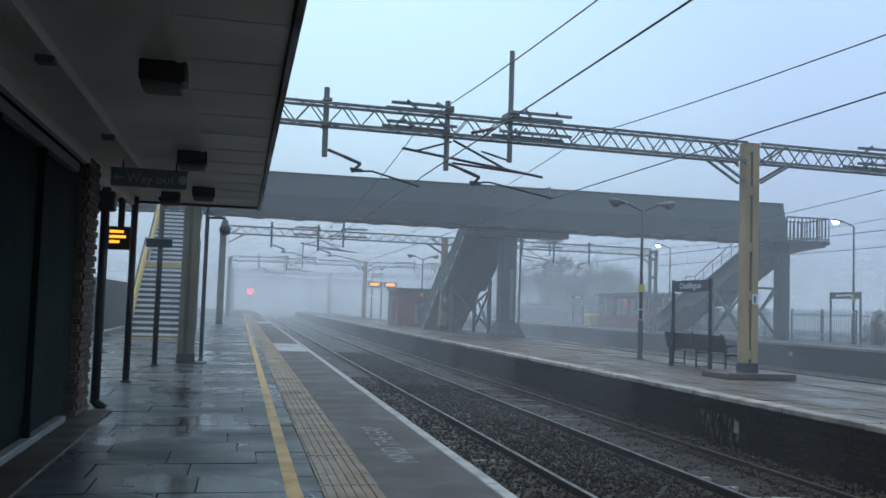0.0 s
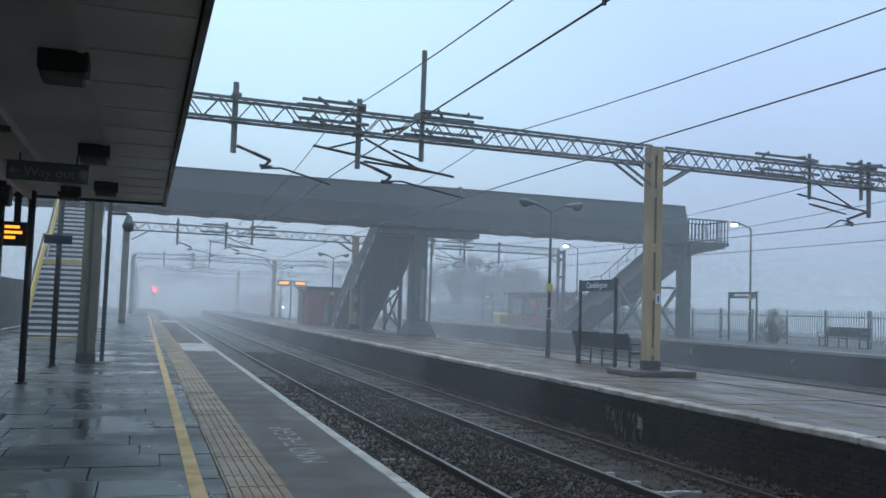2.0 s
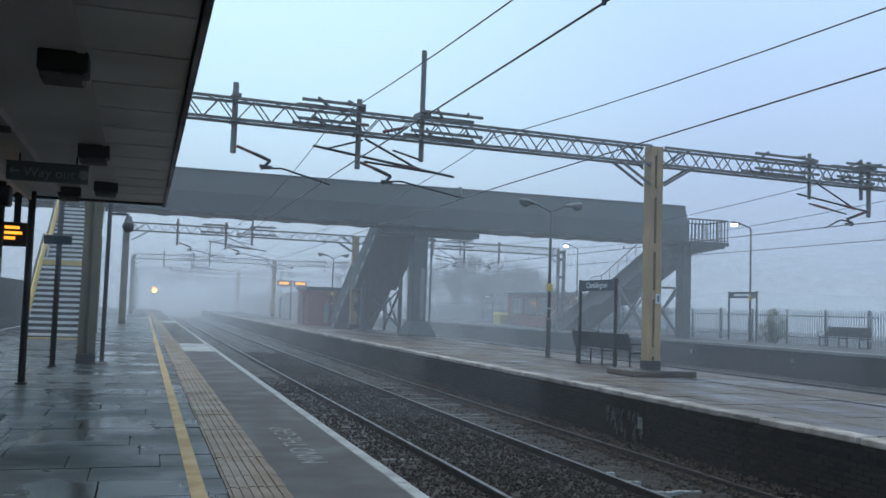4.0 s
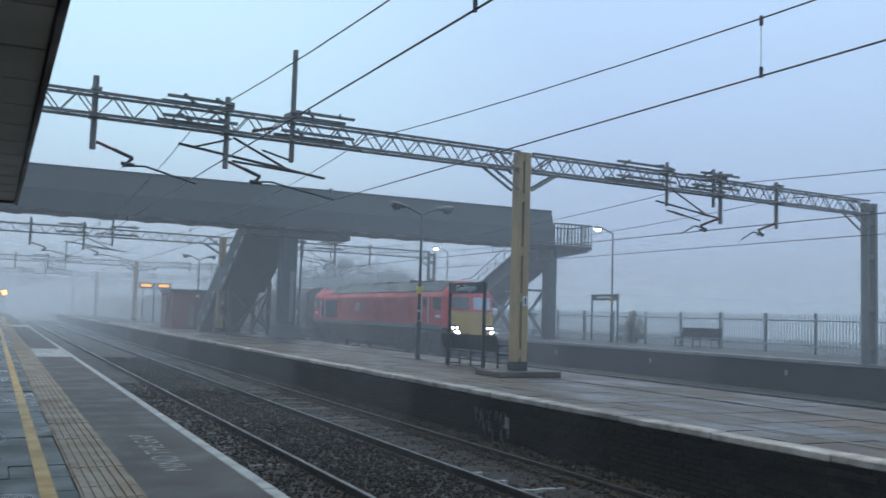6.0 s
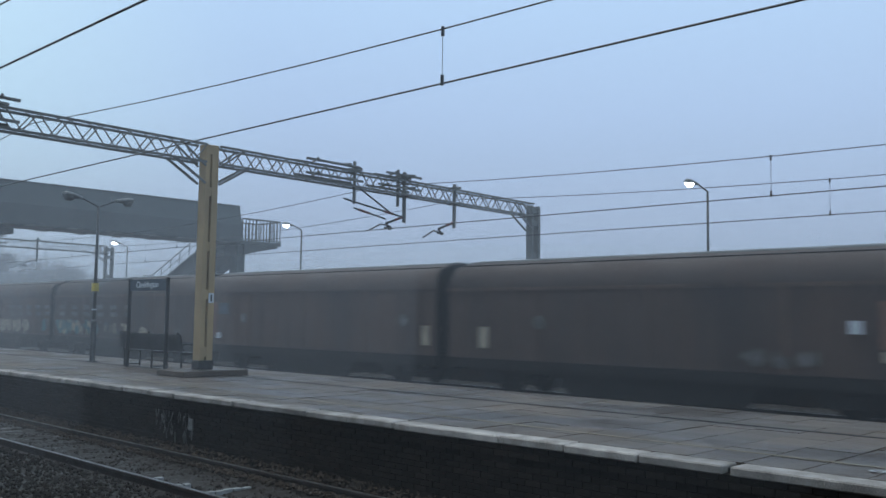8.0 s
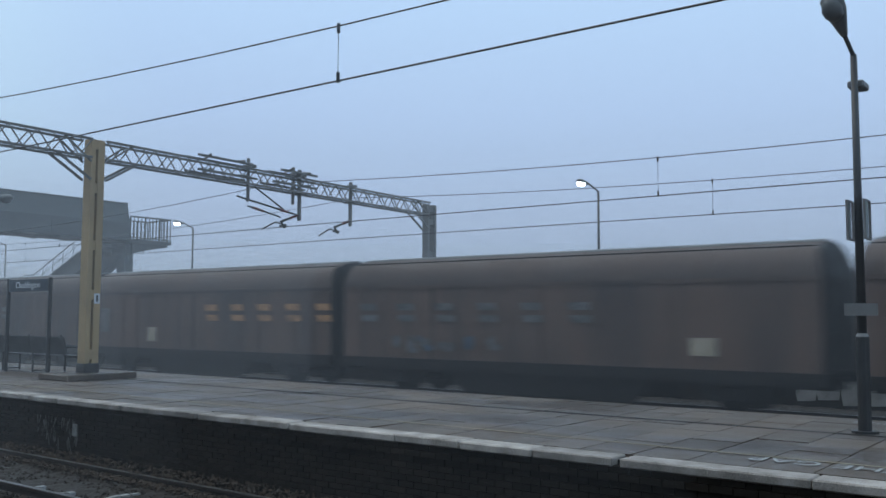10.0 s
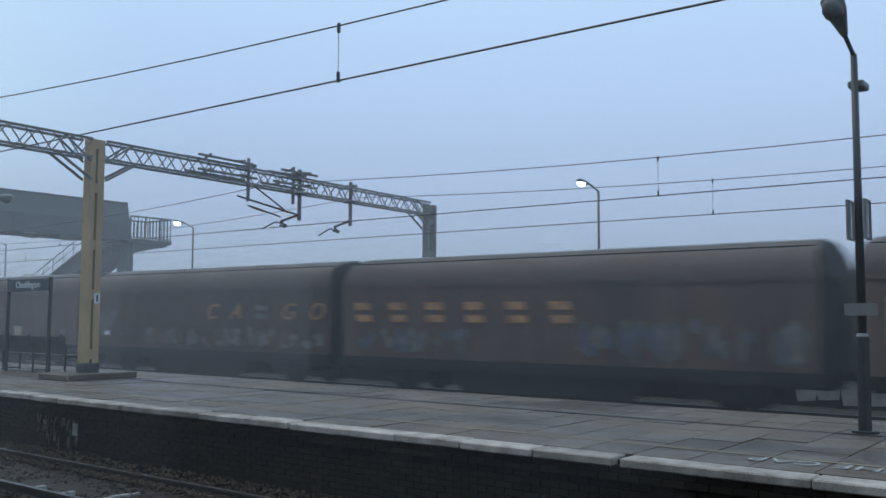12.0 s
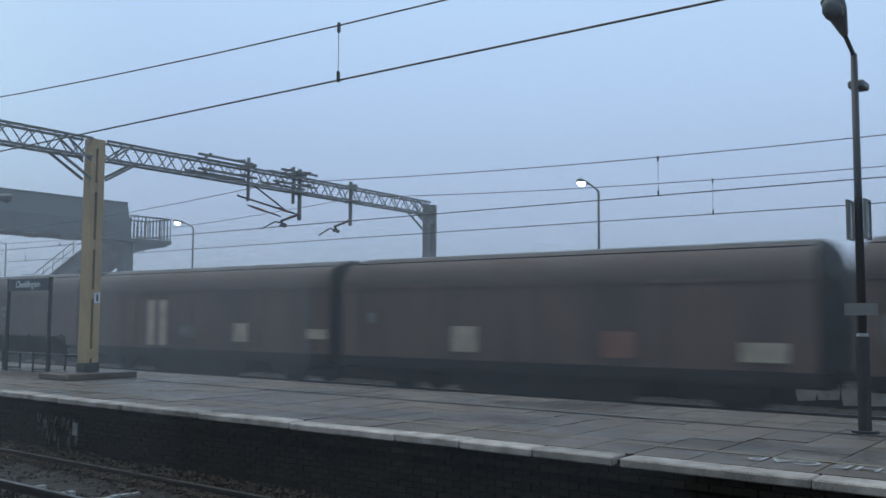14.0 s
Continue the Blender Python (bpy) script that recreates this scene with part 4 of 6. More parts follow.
YELLOW_PLATE = mat("yellow plate", (0.6, 0.45, 0.06), None, 4, (0.4, 0.5), 0.0)


def station_lamp(x, y, z, h, heads, lit, label, extra=False, tilt=0.12):
    """A stepped column with one or two lantern heads on short arms."""
    t = thing("platform_lamp", pose(x, y, z), label, "street lamp", "platform lamps")
    part("base", rod(B(), (0, 0, 0), (0, 0, 1.18), 0.080, n=12), BLACK_STEEL, t, smooth=False)
    part("base_cap", rod(B(), (0, 0, 1.18), (0, 0, 1.22), 0.083, 0.06, 12), CONCRETE, t, "pale ring")
    part("pole", rod(B(), (0, 0, 1.22), (0, 0, h), 0.055, 0.04, 10), BLACK_STEEL, t, smooth=True)
    part("foot", rod(B(), (0, 0, 0), (0, 0, 0.03), 0.16, n=12), BLACK_STEEL, t)
    for dx, dy in heads:
        arm = part("arm", rod(B(), (0, 0, h - 0.02), (dx * 0.55, dy * 0.55, h + 0.22), 0.03), BLACK_STEEL, t)
        d = Vector((dx, dy, tilt)).normalized()
        a = Vector((dx * 0.5, dy * 0.5, h + 0.20))
        side = Vector((0, 0, 1)).cross(d).normalized()
        up = d.cross(side)
        rings = []
        for u, w, k in ((0, 0.04, 0.04), (0.10, 0.07, 0.055), (0.34, 0.14, 0.09), (0.50, 0.15, 0.09), (0.57, 0.08, 0.05)):
            rings.append([tuple(a + d * u + side * (w * math.cos(q)) + up * (k * math.sin(q))) for q in [2 * math.pi * i / 12 for i in range(12)]])
        part("lantern", loft(B(), rings), LAMP_GREY, arm, "grey lantern head", smooth=True)
        rings = [[tuple(a + d * (0.06 + 0.8 * u) + side * (0.8 * w * math.cos(q)) + up * (-0.055 + 0.8 * k * math.sin(q))) for q in [2 * math.pi * i / 12 for i in range(12)]] for u, w, k in ((0.22, 0.06, 0.06), (0.30, 0.14, 0.13), (0.42, 0.165, 0.155), (0.54, 0.13, 0.12), (0.61, 0.05, 0.05))]
        part("lens", loft(B(), rings), LAMP_LIT if lit else LAMP_GREY, arm, "lit white lens" if lit else "unlit lens", smooth=True)
    if extra:
        part("floodlight", box(B(), 0.04, 0.34, -0.1, 0.1, h - 0.42, h - 0.32), LAMP_GREY, t, "small grey floodlight", bevel=0.02)
        for dy in (-0.10, 0.10):
            fr = B()
            for x in (-0.15, 0.13):
                box(fr, x, x + 0.02, dy - 0.015, dy + 0.015, 2.40, 2.86)
            for z in (2.38, 2.86):
                box(fr, -0.15, 0.15, dy - 0.015, dy + 0.015, z, z + 0.02)
            nf = part("notice_frame", fr, GALV, t, "pale framed notice")
            part("notice", box(B(), -0.13, 0.02, dy - 0.006, dy + 0.006, 2.40, 2.86), SIGN_DIM, nf)
        part("cross_plate", box(B(), -0.09, -0.06, -0.20, 0.18, 1.44, 1.59), GALV, t, "grey plate")
    else:
        part("tag", box(B(), -0.075, 0.075, -0.075, 0.075, 2.05, 2.28), YELLOW_PLATE, t, "yellow plate")
        part("ring", rod(B(), (0, 0, 1.5), (0, 0, 1.53), 0.065, n=10), SIGN_WHITE, t)
    return t


station_lamp(12.08, 2.72, 0, 4.74, [(-0.42, 0.10)], False, "black lamp column with unlit grey lantern and notice", True, 0.55)
for y in (25.7, 60.0, 84.0):
    station_lamp(11.95, y, 0, 4.55, [(-1, 0), (1, 0)], False, "black double-headed lamp column on the island platform")
for y in (14.9, 37.7, 56.6):
    station_lamp(28.4, y, FARZ, 5.6, [(-0.85, 0.25)], True, "tall grey lamp column with a lit white head")


def name_sign(x, ya, yb, z, ztop, h, text, size):
    t = thing("station_sign", pose(x, (ya + yb) / 2, z), "dark station name sign on two black posts", "sign", "station signs")
    L = abs(yb - ya)
    for s in (-L / 2, L / 2):
        part("post", rod(B(), (0, s, 0), (0, s, ztop + 0.02), 0.05, n=8), BLACK_STEEL, t)
    part("panel", box(B(), -0.03, 0.03, -L / 2 + 0.05, L / 2 - 0.05, ztop - h, ztop), SIGN_BLUE, t, "dark blue name panel", bevel=0.006)
    if text:
        letters(text, size, SIGN_WHITE, "lettering", t, pose(-0.036, 0, ztop - h / 2, 90, 0, -90))
    else:
        part("lettering_bar", box(B(), -0.036, -0.032, -L * 0.3, L * 0.3, ztop - h * 0.65, ztop - h * 0.35), SIGN_WHITE, t)


name_sign(11.6, 20.88, 22.88, 0, 2.31, 0.30, "Cheddington", 0.225)
name_sign(28.4, 37.2, 39.4, FARZ, 2.47, 0.32, "", 0)
name_sign(29.0, 74.0, 76.3, FARZ, 2.5, 0.32, "", 0)


def bench(x, y, z, turn, length, label):
    t = thing("bench", pose(x, y, z, 0, 0, turn), label, "bench", "platform benches")
    for i in range(4):
        part("seat_slat", box(B(), -length / 2, length / 2, -0.22 + 0.11 * i, -0.13 + 0.11 * i, 0.43, 0.455), BLACK_STEEL, t)
    for i in range(5):
        part("back_slat", bar(B(), (-length / 2, 0.25 + 0.02 * i, 0.52 + 0.085 * i), (length / 2, 0.25 + 0.02 * i, 0.52 + 0.085 * i), 0.025, 0.083), BLACK_STEEL, t)
    for s in (-length / 2 + 0.12, 0, length / 2 - 0.12):
        fr = rod(B(), (s, -0.22, 0), (s, -0.22, 0.43), 0.025)
        rod(fr, (s, 0.22, 0), (s, 0.22, 0.43), 0.025)
        rod(fr, (s, -0.22, 0.05), (s, 0.22, 0.05), 0.02)
        rod(fr, (s, 0.22, 0.43), (s, 0.35, 0.95), 0.025)
        rod(fr, (s, -0.22, 0.42), (s, 0.22, 0.42), 0.025)
        part("leg_frame", fr, BLACK_STEEL, t)
    for s in (-length / 2, length / 2):
        arm = rod(B(), (s, -0.25, 0.66), (s, 0.28, 0.66), 0.025)
        rod(arm, (s, -0.22, 0.43), (s, -0.22, 0.66), 0.02)
        part("armrest", arm, BLACK_STEEL, t)
    return t


bench(12.0, 21.9, 0, 90, 3.2, "long black slatted metal bench beside the sign")
bench(28.9, 32.0, FARZ, -90, 2.6, "dark metal bench on the far platform")
bench(28.8, 55.3, FARZ, -90, 2.0, "dark metal bench on the far platform")

# brick waiting room and display on the island beyond the bridge
hut = thing("waiting_room", pose(11.7, 64.2, 0), "red brick flat-roofed waiting room on the island", "shelter")
HUT = mat("dull red brick", (0.20, 0.055, 0.042), (0.14, 0.05, 0.04), 1.5, (0.6, 0.8), 0.2)
part("walls", box(B(), -1.3, 1.9, -4.0, 0.2, 0, 2.4), HUT, hut)
part("roof", box(B(), -1.45, 2.0, -4.15, 0.35, 2.4, 2.6), BLACK_STEEL, hut, "dark flat roof", bevel=0.02)
part("door", box(B(), -1.34, -1.301, -2.2, -1.2, 0.05, 2.1), BLACK_STEEL, hut)
part("notice_board", box(B(), -0.2, 0.1, -4.03, -4.001, 0.2, 1.5), CONCRETE, hut)
d2 = thing("departure_display", pose(11.5, 75.0, 0), "departure display on a post with lit amber rows", "display")
part("post", rod(B(), (0, 0, 0), (0, 0, 3.35), 0.06), BLACK_STEEL, d2)
for s in (-1.15, 0.2):
    c = part("case", box(B(), s, s + 1.05, -0.14, 0.14, 2.82, 3.3), BLACK_STEEL, d2, bevel=0.02)
    part("display_row", box(B(), s + 0.12, s + 0.92, -0.148, -0.141, 2.98, 3.2), AMBER, c, "lit amber rows")

# far platform shelter and clutter
sh = thing("waiting_shelter", pose(30.4, 67.0, FARZ), "brick and glass shelter on the far platform", "shelter")
part("wall", box(B(), -1.2, 1.4, -5, 4, 0, 2.5), HUT, sh)
part("roof", box(B(), -1.5, 1.6, -5.3, 4.3, 2.5, 2.7), BLACK_STEEL, sh, bevel=0.02)
for i in range(3):
    w = part("window", box(B(), -1.23, -1.201, -4.4 + 2.6 * i, -2.4 + 2.6 * i, 0.9, 2.2), SCREEN_DARK, sh, "dim window")
    part("frame", box(B(), -1.25, -1.231, -3.44 + 2.6 * i, -3.36 + 2.6 * i, 0.9, 2.2), BLACK_STEEL, w)
gb = thing("grit_bin", pose(28.7, 71.2, FARZ), "yellow plastic grit bin on the far platform", "bin")
part("tub", loft(B(), [[(-a, -b, z), (a, -b, z), (a, b, z), (-a, b, z)] for a, b, z in ((0.35, 0.6, 0), (0.42, 0.75, 0.75))]), YELLOW_PLATE, gb)
part("lid", loft(B(), [[(-a, -b, z), (a, -b, z), (a, b, z), (-a, b, z)] for a, b, z in ((0.46, 0.8, 0.75), (0.46, 0.8, 0.82), (0.3, 0.6, 1.0))]), YELLOW_PLATE, gb)

# palisade fence behind the far platform
fence = thing("palisade_fence", pose(FENCE, 0, FARZ), "grey steel palisade fence behind the far platform", "fence", kind="structure")
FENCE_STEEL = mat("weathered fence steel", (0.30, 0.315, 0.325), (0.38, 0.39, 0.395), 3, (0.45, 0.65), 0.03)
FP = mesh_of("fence_post", box(B(), -0.05, 0.05, -0.05, 0.05, 0, 1.66), BLACK_STEEL)
repeat(FP, "fence_post", fence, [(0.07, -27.26 + 2.68 * i, 0) for i in range(50)])
part("fence_rail", box(B(), -0.01, 0.03, Y0, 112, 0.30, 0.36), FENCE_STEEL, fence)
part("fence_rail", box(B(), -0.01, 0.03, Y0, 112, 1.32, 1.38), FENCE_STEEL, fence)
bm = B()
box(bm, -0.045, -0.012, -0.014, 0.014, 0.05, 1.53)
loft(bm, [[(-0.045, -0.018, 1.53), (-0.012, -0.018, 1.53), (-0.012, 0.018, 1.53), (-0.045, 0.018, 1.53)], [(-0.03, -0.004, 1.66), (-0.027, -0.004, 1.66), (-0.027, 0.004, 1.66), (-0.03, 0.004, 1.66)]])
PALE = mesh_of("pale", bm, FENCE_STEEL)
repeat(PALE, "pale", fence, [(0, 4.0 + 0.155 * i, 0) for i in range(300)])
rest = B()
for i in range(int((112 - 50.6) / 0.155)):
    box(rest, -0.04, -0.015, 50.6 + 0.155 * i, 50.63 + 0.155 * i, 0.05, 1.64)
tagged(part("more_pales", rest, FENCE_STEEL, fence), kind="stuff")

# ---------------------------------------------------------------- signal, white patch, lettering on the platforms
sg = thing("railway_signal", pose(1.27, 128.0, 0), "platform-end colour light signal glowing through mist", "signal")
part("post", rod(B(), (0, 0, 0), (0, 0, 2.9), 0.08, n=8), BLACK_STEEL, sg)
part("head", box(B(), -0.35, 0.35, 0.03, 0.25, 2.2, 3.1), BLACK_STEEL, sg, bevel=0.03)
RED_LAMP = glow("red signal lens", (1.0, 0.008, 0.02), 34.0)
AMBER_LAMP = glow("amber signal lens", (1.0, 0.30, 0.04), 14.0)
spectacle = part("spectacle", rod(B(), (0, -0.02, 0), (0, 0.02, 0), 0.36, n=24), BLACK_STEEL, sg, "turning disc with a red and an amber lens")
spectacle.location = (0, -0.06, 2.66)
bm = B()
bmesh.ops.create_uvsphere(bm, u_segments=12, v_segments=8, radius=0.30, matrix=Matrix.Translation((0, -0.04, 0.0)) @ Matrix.Diagonal((1, 0.4, 1, 1)))
part("lens", bm, RED_LAMP, spectacle, "glowing red lens")
bm = B()
bmesh.ops.create_uvsphere(bm, u_segments=12, v_segments=8, radius=0.34, matrix=Matrix.Translation((0, 0.04, 0.0)) @ Matrix.Diagonal((1, 0.4, 1, 1)))
part("lens", bm, AMBER_LAMP, spectacle, "glowing amber lens")
solid("access_patch", box(B(), 1.12, 1.95, 26.0, 30.6, 0.001, 0.004), WHITE_LINE, "worn white painted patch near the platform edge", "line marking", kind="structure")
for y in (58.0,):
    solid("access_patch", box(B(), 1.12, 1.95, y, y + 5, 0.001, 0.004), WHITE_LINE, "worn white painted patch near the platform edge", "line marking", kind="structure")
mk = thing("platform_lettering", pose(0, 0, 0), "worn white mind the gap lettering on asphalt", "line marking", "platform lettering", "structure")
letters("MIND THE GAP", 0.34, LETTER_WORN, "lettering", mk, pose(1.52, 9.15, 0.002, 0, 0, 90), 0.001)
mk = thing("platform_lettering", pose(0, 0, 0), "worn white mind the gap lettering on paving", "line marking", "platform lettering", "structure")
letters("MIND THE GAP", 0.36, WHITE_LINE, "lettering", mk, pose(9.15, 1.9, 0.013, 0, 0, 90), 0.001)
letters("MIND THE GAP", 0.36, LETTER_WORN, "lettering", mk, pose(13.2, 1.9, 0.008, 0, 0, -90), 0.001)
solid("yellow_line_island", box(B(), 9.35, 9.42, Y0, 120, 0.0045, 0.0065), LINE_FAINT, "faint worn yellow line on the island", "line marking", kind="structure")
dr = thing("drain_channel", pose(0, 0, 0), "dark drainage channel along the island platform", "drain", kind="structure")
part("channel", box(B(), 11.76, 11.85, -6, 18.0, 0.003, 0.0075), JOINT, dr)
part("channel", box(B(), 11.76, 11.85, 19.6, 80, 0.003, 0.0075), JOINT, dr)
for y, xs in ((10.97, (6.75, 6.9, 7.05, 7.2, 7.36)), (11.73, (6.72, 6.88)), (12.45, (6.66, 6.82))):
    sm = thing("sleeper_paint", pose(0, y, RAIL_A - 0.098), "broken white paint marks on a buried sleeper", "painted mark", "sleeper marks", "structure")
    for x in xs:
        part("daub", box(B(), x, x + random.uniform(0.08, 0.14), -random.uniform(0.03, 0.06), random.uniform(0.03, 0.06), -0.05, random.uniform(0.0, 0.012)), WHITE_LINE, sm)
CHALK = mat("chalky wall paint", (0.11, 0.105, 0.095), (0.030, 0.027, 0.024), 7, (0.6, 0.8), 0.1)
mk = thing("wall_number", pose(ISL0 + 0.02, 14.65, 0), "faded white painted marks on the platform wall", "painted mark", kind="structure")
for i in range(46):
    y, z = random.uniform(-0.75, 0.55), random.uniform(-0.84, -0.36)
    a = random.uniform(-0.5, 0.5)
    l = random.uniform(0.06, 0.22)
    part("stroke", bar(B(), (-0.012, y, z), (-0.012, y + l * math.sin(a), min(z + l * math.cos(a), -0.3)), 0.006, random.uniform(0.012, 0.03)), CHALK, mk)
part("number_board", box(B(), -0.03, -0.008, -0.72, -0.58, -0.58, -0.38), WHITE_FADED, mk, "small white number board")
# two groups of pale blocks on the far wall, visible below the wagons
wp = thing("wall_paint", pose(FAR0 + 0.052, 0, 0), "large pale patches on the far platform wall", "painted mark", kind="structure")
for ya, yb, n in ((10.7, 12.9, 4), (5.0, 7.3, 4)):
    for i in range(n):
        y = ya + (yb - ya) * i / n
        w_ = (yb - ya) / n * random.uniform(0.86, 1.05)
        lo, hi = random.uniform(-0.78, -0.64), random.uniform(-0.30, -0.16)
        ring = [(y, lo), (y + w_ * 0.9, lo - 0.03), (y + w_, (lo + hi) / 2), (y + w_ * 0.92, hi), (y + w_ * 0.2, hi + 0.04), (y - 0.05, hi - 0.12)]
        part("pale_patch", loft(B(), [[(x, p, q) for p, q in ring] for x in (-0.003 - 0.001 * (i % 2), 0.006)]), WHITE_LINE, wp)
for y in (9.4, 15.2, 22.8, 30.0, 37.0, 45.0):
    nb = thing("number_board", pose(FAR0 + 0.03, y, -0.22), "small white board on the far platform wall", "sign", "wall boards")
    part("board", box(B(), -0.03, 0.03, -0.06, 0.06, -0.095, 0.095), CONCRETE, nb)

# ---------------------------------------------------------------- trees, bush and low hedge beyond the far platform
BARK = mat("bare twigs", (0.060, 0.052, 0.045), (0.09, 0.08, 0.07), 3, (0.8, 0.9), 0.1)
IVY = mat("winter leaves", (0.05, 0.065, 0.03), (0.09, 0.085, 0.045), 2, (0.6, 0.8), 0.1)


def tree(x, y, z, h, seed, label):
    """A bare winter tree: forked limbs that thin out to twigs."""
    rnd = random.Random(seed)
    t = thing("tree", pose(x, y, z), label, "tree", "bare trees")
    trunk, limbs, twigs = B(), B(), B()

    def grow(p, d, length, r, level):
        q = p + d * length
        target = trunk if level == 0 else (limbs if level < 3 else twigs)
        rod(target, p, q, max(r, 0.016), max(r * 0.68, 0.012), 6 if level < 3 else 3)
        if level == 5:
            return
        for _ in range(3 if level < 4 else 5):
            a = Vector((rnd.gauss(0, 1), rnd.gauss(0, 1), rnd.gauss(0.35, 0.7))).normalized()
            grow(p.lerp(q, rnd.uniform(0.72, 1.0)), (d * 0.95 + a * 0.78 + Vector((0, 0, 0.12))).normalized(), length * rnd.uniform(0.7, 0.92), r * 0.6, level + 1)

    for _ in range(3):
        a = Vector((rnd.uniform(-0.35, 0.35), rnd.uniform(-0.35, 0.35), 1)).normalized()
        grow(Vector((rnd.uniform(-0.3, 0.3), rnd.uniform(-0.3, 0.3), 0)), a, h * rnd.uniform(0.23, 0.30), h * 0.017, 0)
    part("trunk", trunk, BARK, t)
    part("limbs", limbs, BARK, t)
    tagged(part("crown", twigs, BARK, t, "crown of fine bare twigs"), kind="stuff")
    return t


for i, (x, y, h) in enumerate(((34.3, 97, 9.5), (37.3, 93, 9.0), (40.8, 96, 8.8), (44.3, 99, 8.0), (33.8, 106, 9.5), (38.8, 101, 8.5), (47.3, 104, 7.0))):
    tree(x, y, -1.45, h, 11 + i, "bare winter tree behind the far platform, faded by mist")


def leaf_clump(bm, c, r, n, rnd, size):
    for _ in range(n):
        d = Vector((rnd.gauss(0, 1), rnd.gauss(0, 1), rnd.gauss(0, 1)))
        p = Vector(c) + d.normalized() * r * rnd.random() ** 0.4
        u = Vector((rnd.gauss(0, 1), rnd.gauss(0, 1), rnd.gauss(0, 1))).normalized()
        v = u.orthogonal().normalized()
        s = size * rnd.uniform(0.6, 1.3)
        bm.faces.new([bm.verts.new(p + u * s), bm.verts.new(p + v * s * 0.5), bm.verts.new(p - u * s), bm.verts.new(p - v * s * 0.5)])


rnd = random.Random(5)
bush = thing("bush", pose(29.6, 37.5, FARZ), "straggly green bush against the palisade fence", "bush")
st, lv = B(), B()
for i in range(60):
    q = rnd.uniform(-0.95, 0.95)
    a = Vector((rnd.uniform(-0.2, 0.15), q, rnd.uniform(0.15, 1.0) * (1.75 - 0.95 * abs(q))))
    rod(st, (a.x * 0.3, a.y * 0.3, 0), a, 0.012, 0.005, 4)
    leaf_clump(lv, a, 0.2, 34, rnd, 0.055)
part("stems", st, BARK, bush)
part("leaves", lv, IVY, bush)
hedge = B()
for i in range(2600):
    p = Vector((rnd.uniform(33, 38), rnd.uniform(60, 125), -1.4))
    q = p + Vector((rnd.gauss(0, 0.5), rnd.gauss(0, 0.5), rnd.uniform(1.2, 3.6)))
    rod(hedge, p, q, 0.03, 0.014, 3)
    rod(hedge, p.lerp(q, 0.6), q + Vector((rnd.gauss(0, 0.6), rnd.gauss(0, 0.6), rnd.uniform(-0.2, 0.5))), 0.018, 0.012, 3)
for i in range(300):
    leaf_clump(hedge, (rnd.uniform(34, 37), rnd.uniform(60, 125), -1.2 + 3.2 * rnd.random() ** 1.6), 0.7, 12, rnd, 0.22)
solid("hedge", hedge, BARK, "dark scrubby hedge behind the far platform fence", "hedge", kind="stuff")

# ---------------------------------------------------------------- the freight train (fronts face -y, rail level is z = 0)
SPEED = 27.88
TRAIN = []
HEADLIGHT = glow("lit headlight", (1.0, 0.98, 0.92), 22.0)
ADDED_LAMP = glow("added headlight glare lamp", (0.95, 0.98, 1.0), 480.0)
MARKER = glow("lit marker light", (1.0, 0.95, 0.9), 4.0)
ORANGE = mat("faded orange lettering", (0.42, 0.20, 0.07), (0.20, 0.105, 0.055), 4, (0.5, 0.7), 0.0)
CREAM = mat("dirty cream patch", (0.40, 0.33, 0.24), (0.22, 0.175, 0.125), 3, (0.5, 0.7), 0.0)
PALEGREY = mat("chalky grey spray", (0.135, 0.125, 0.115), (0.055, 0.046, 0.04), 4, (0.5, 0.7), 0.0)
TEAL = mat("teal spray paint", (0.050, 0.17, 0.17), (0.045, 0.10, 0.095), 4, (0.5, 0.7), 0.0)
BLUEGREY = mat("blue-grey spray paint", (0.075, 0.085, 0.10), (0.05, 0.05, 0.056), 4, (0.5, 0.7), 0.0)
RUSTRED = mat("rust red patch", (0.18, 0.078, 0.05), (0.11, 0.055, 0.04), 2, (0.5, 0.7), 0.0)
EMBLEM = mat("dirty pale panel", (0.42, 0.30, 0.25), (0.30, 0.2, 0.17), 3, (0.5, 0.7), 0.0)
LOUVRE = mat("grimy red louvre", (0.42, 0.034, 0.028), (0.30, 0.034, 0.029), 1.5, (0.45, 0.7), 0.02)
GRILLE = mat("black grille", (0.012, 0.013, 0.014), None, 3, (0.4, 0.6), 0.0)


def wheelset(t, y, r=0.46):
    for s in (-1, 1):
        w = part("wheel", rod(B(), (s * 0.72, y, r), (s * 0.85, y, r), r, n=24), UNDERFRAME, t, "grimy steel wheel")
        part("axlebox", box(B(), min(s * 0.95, s * 1.15), max(s * 0.95, s * 1.15), y - 0.16, y + 0.16, r - 0.15, r + 0.16), UNDERFRAME, w, bevel=0.02)
    part("axle", rod(B(), (-0.9, y, r), (0.9, y, r), 0.08, n=8), UNDERFRAME, t)


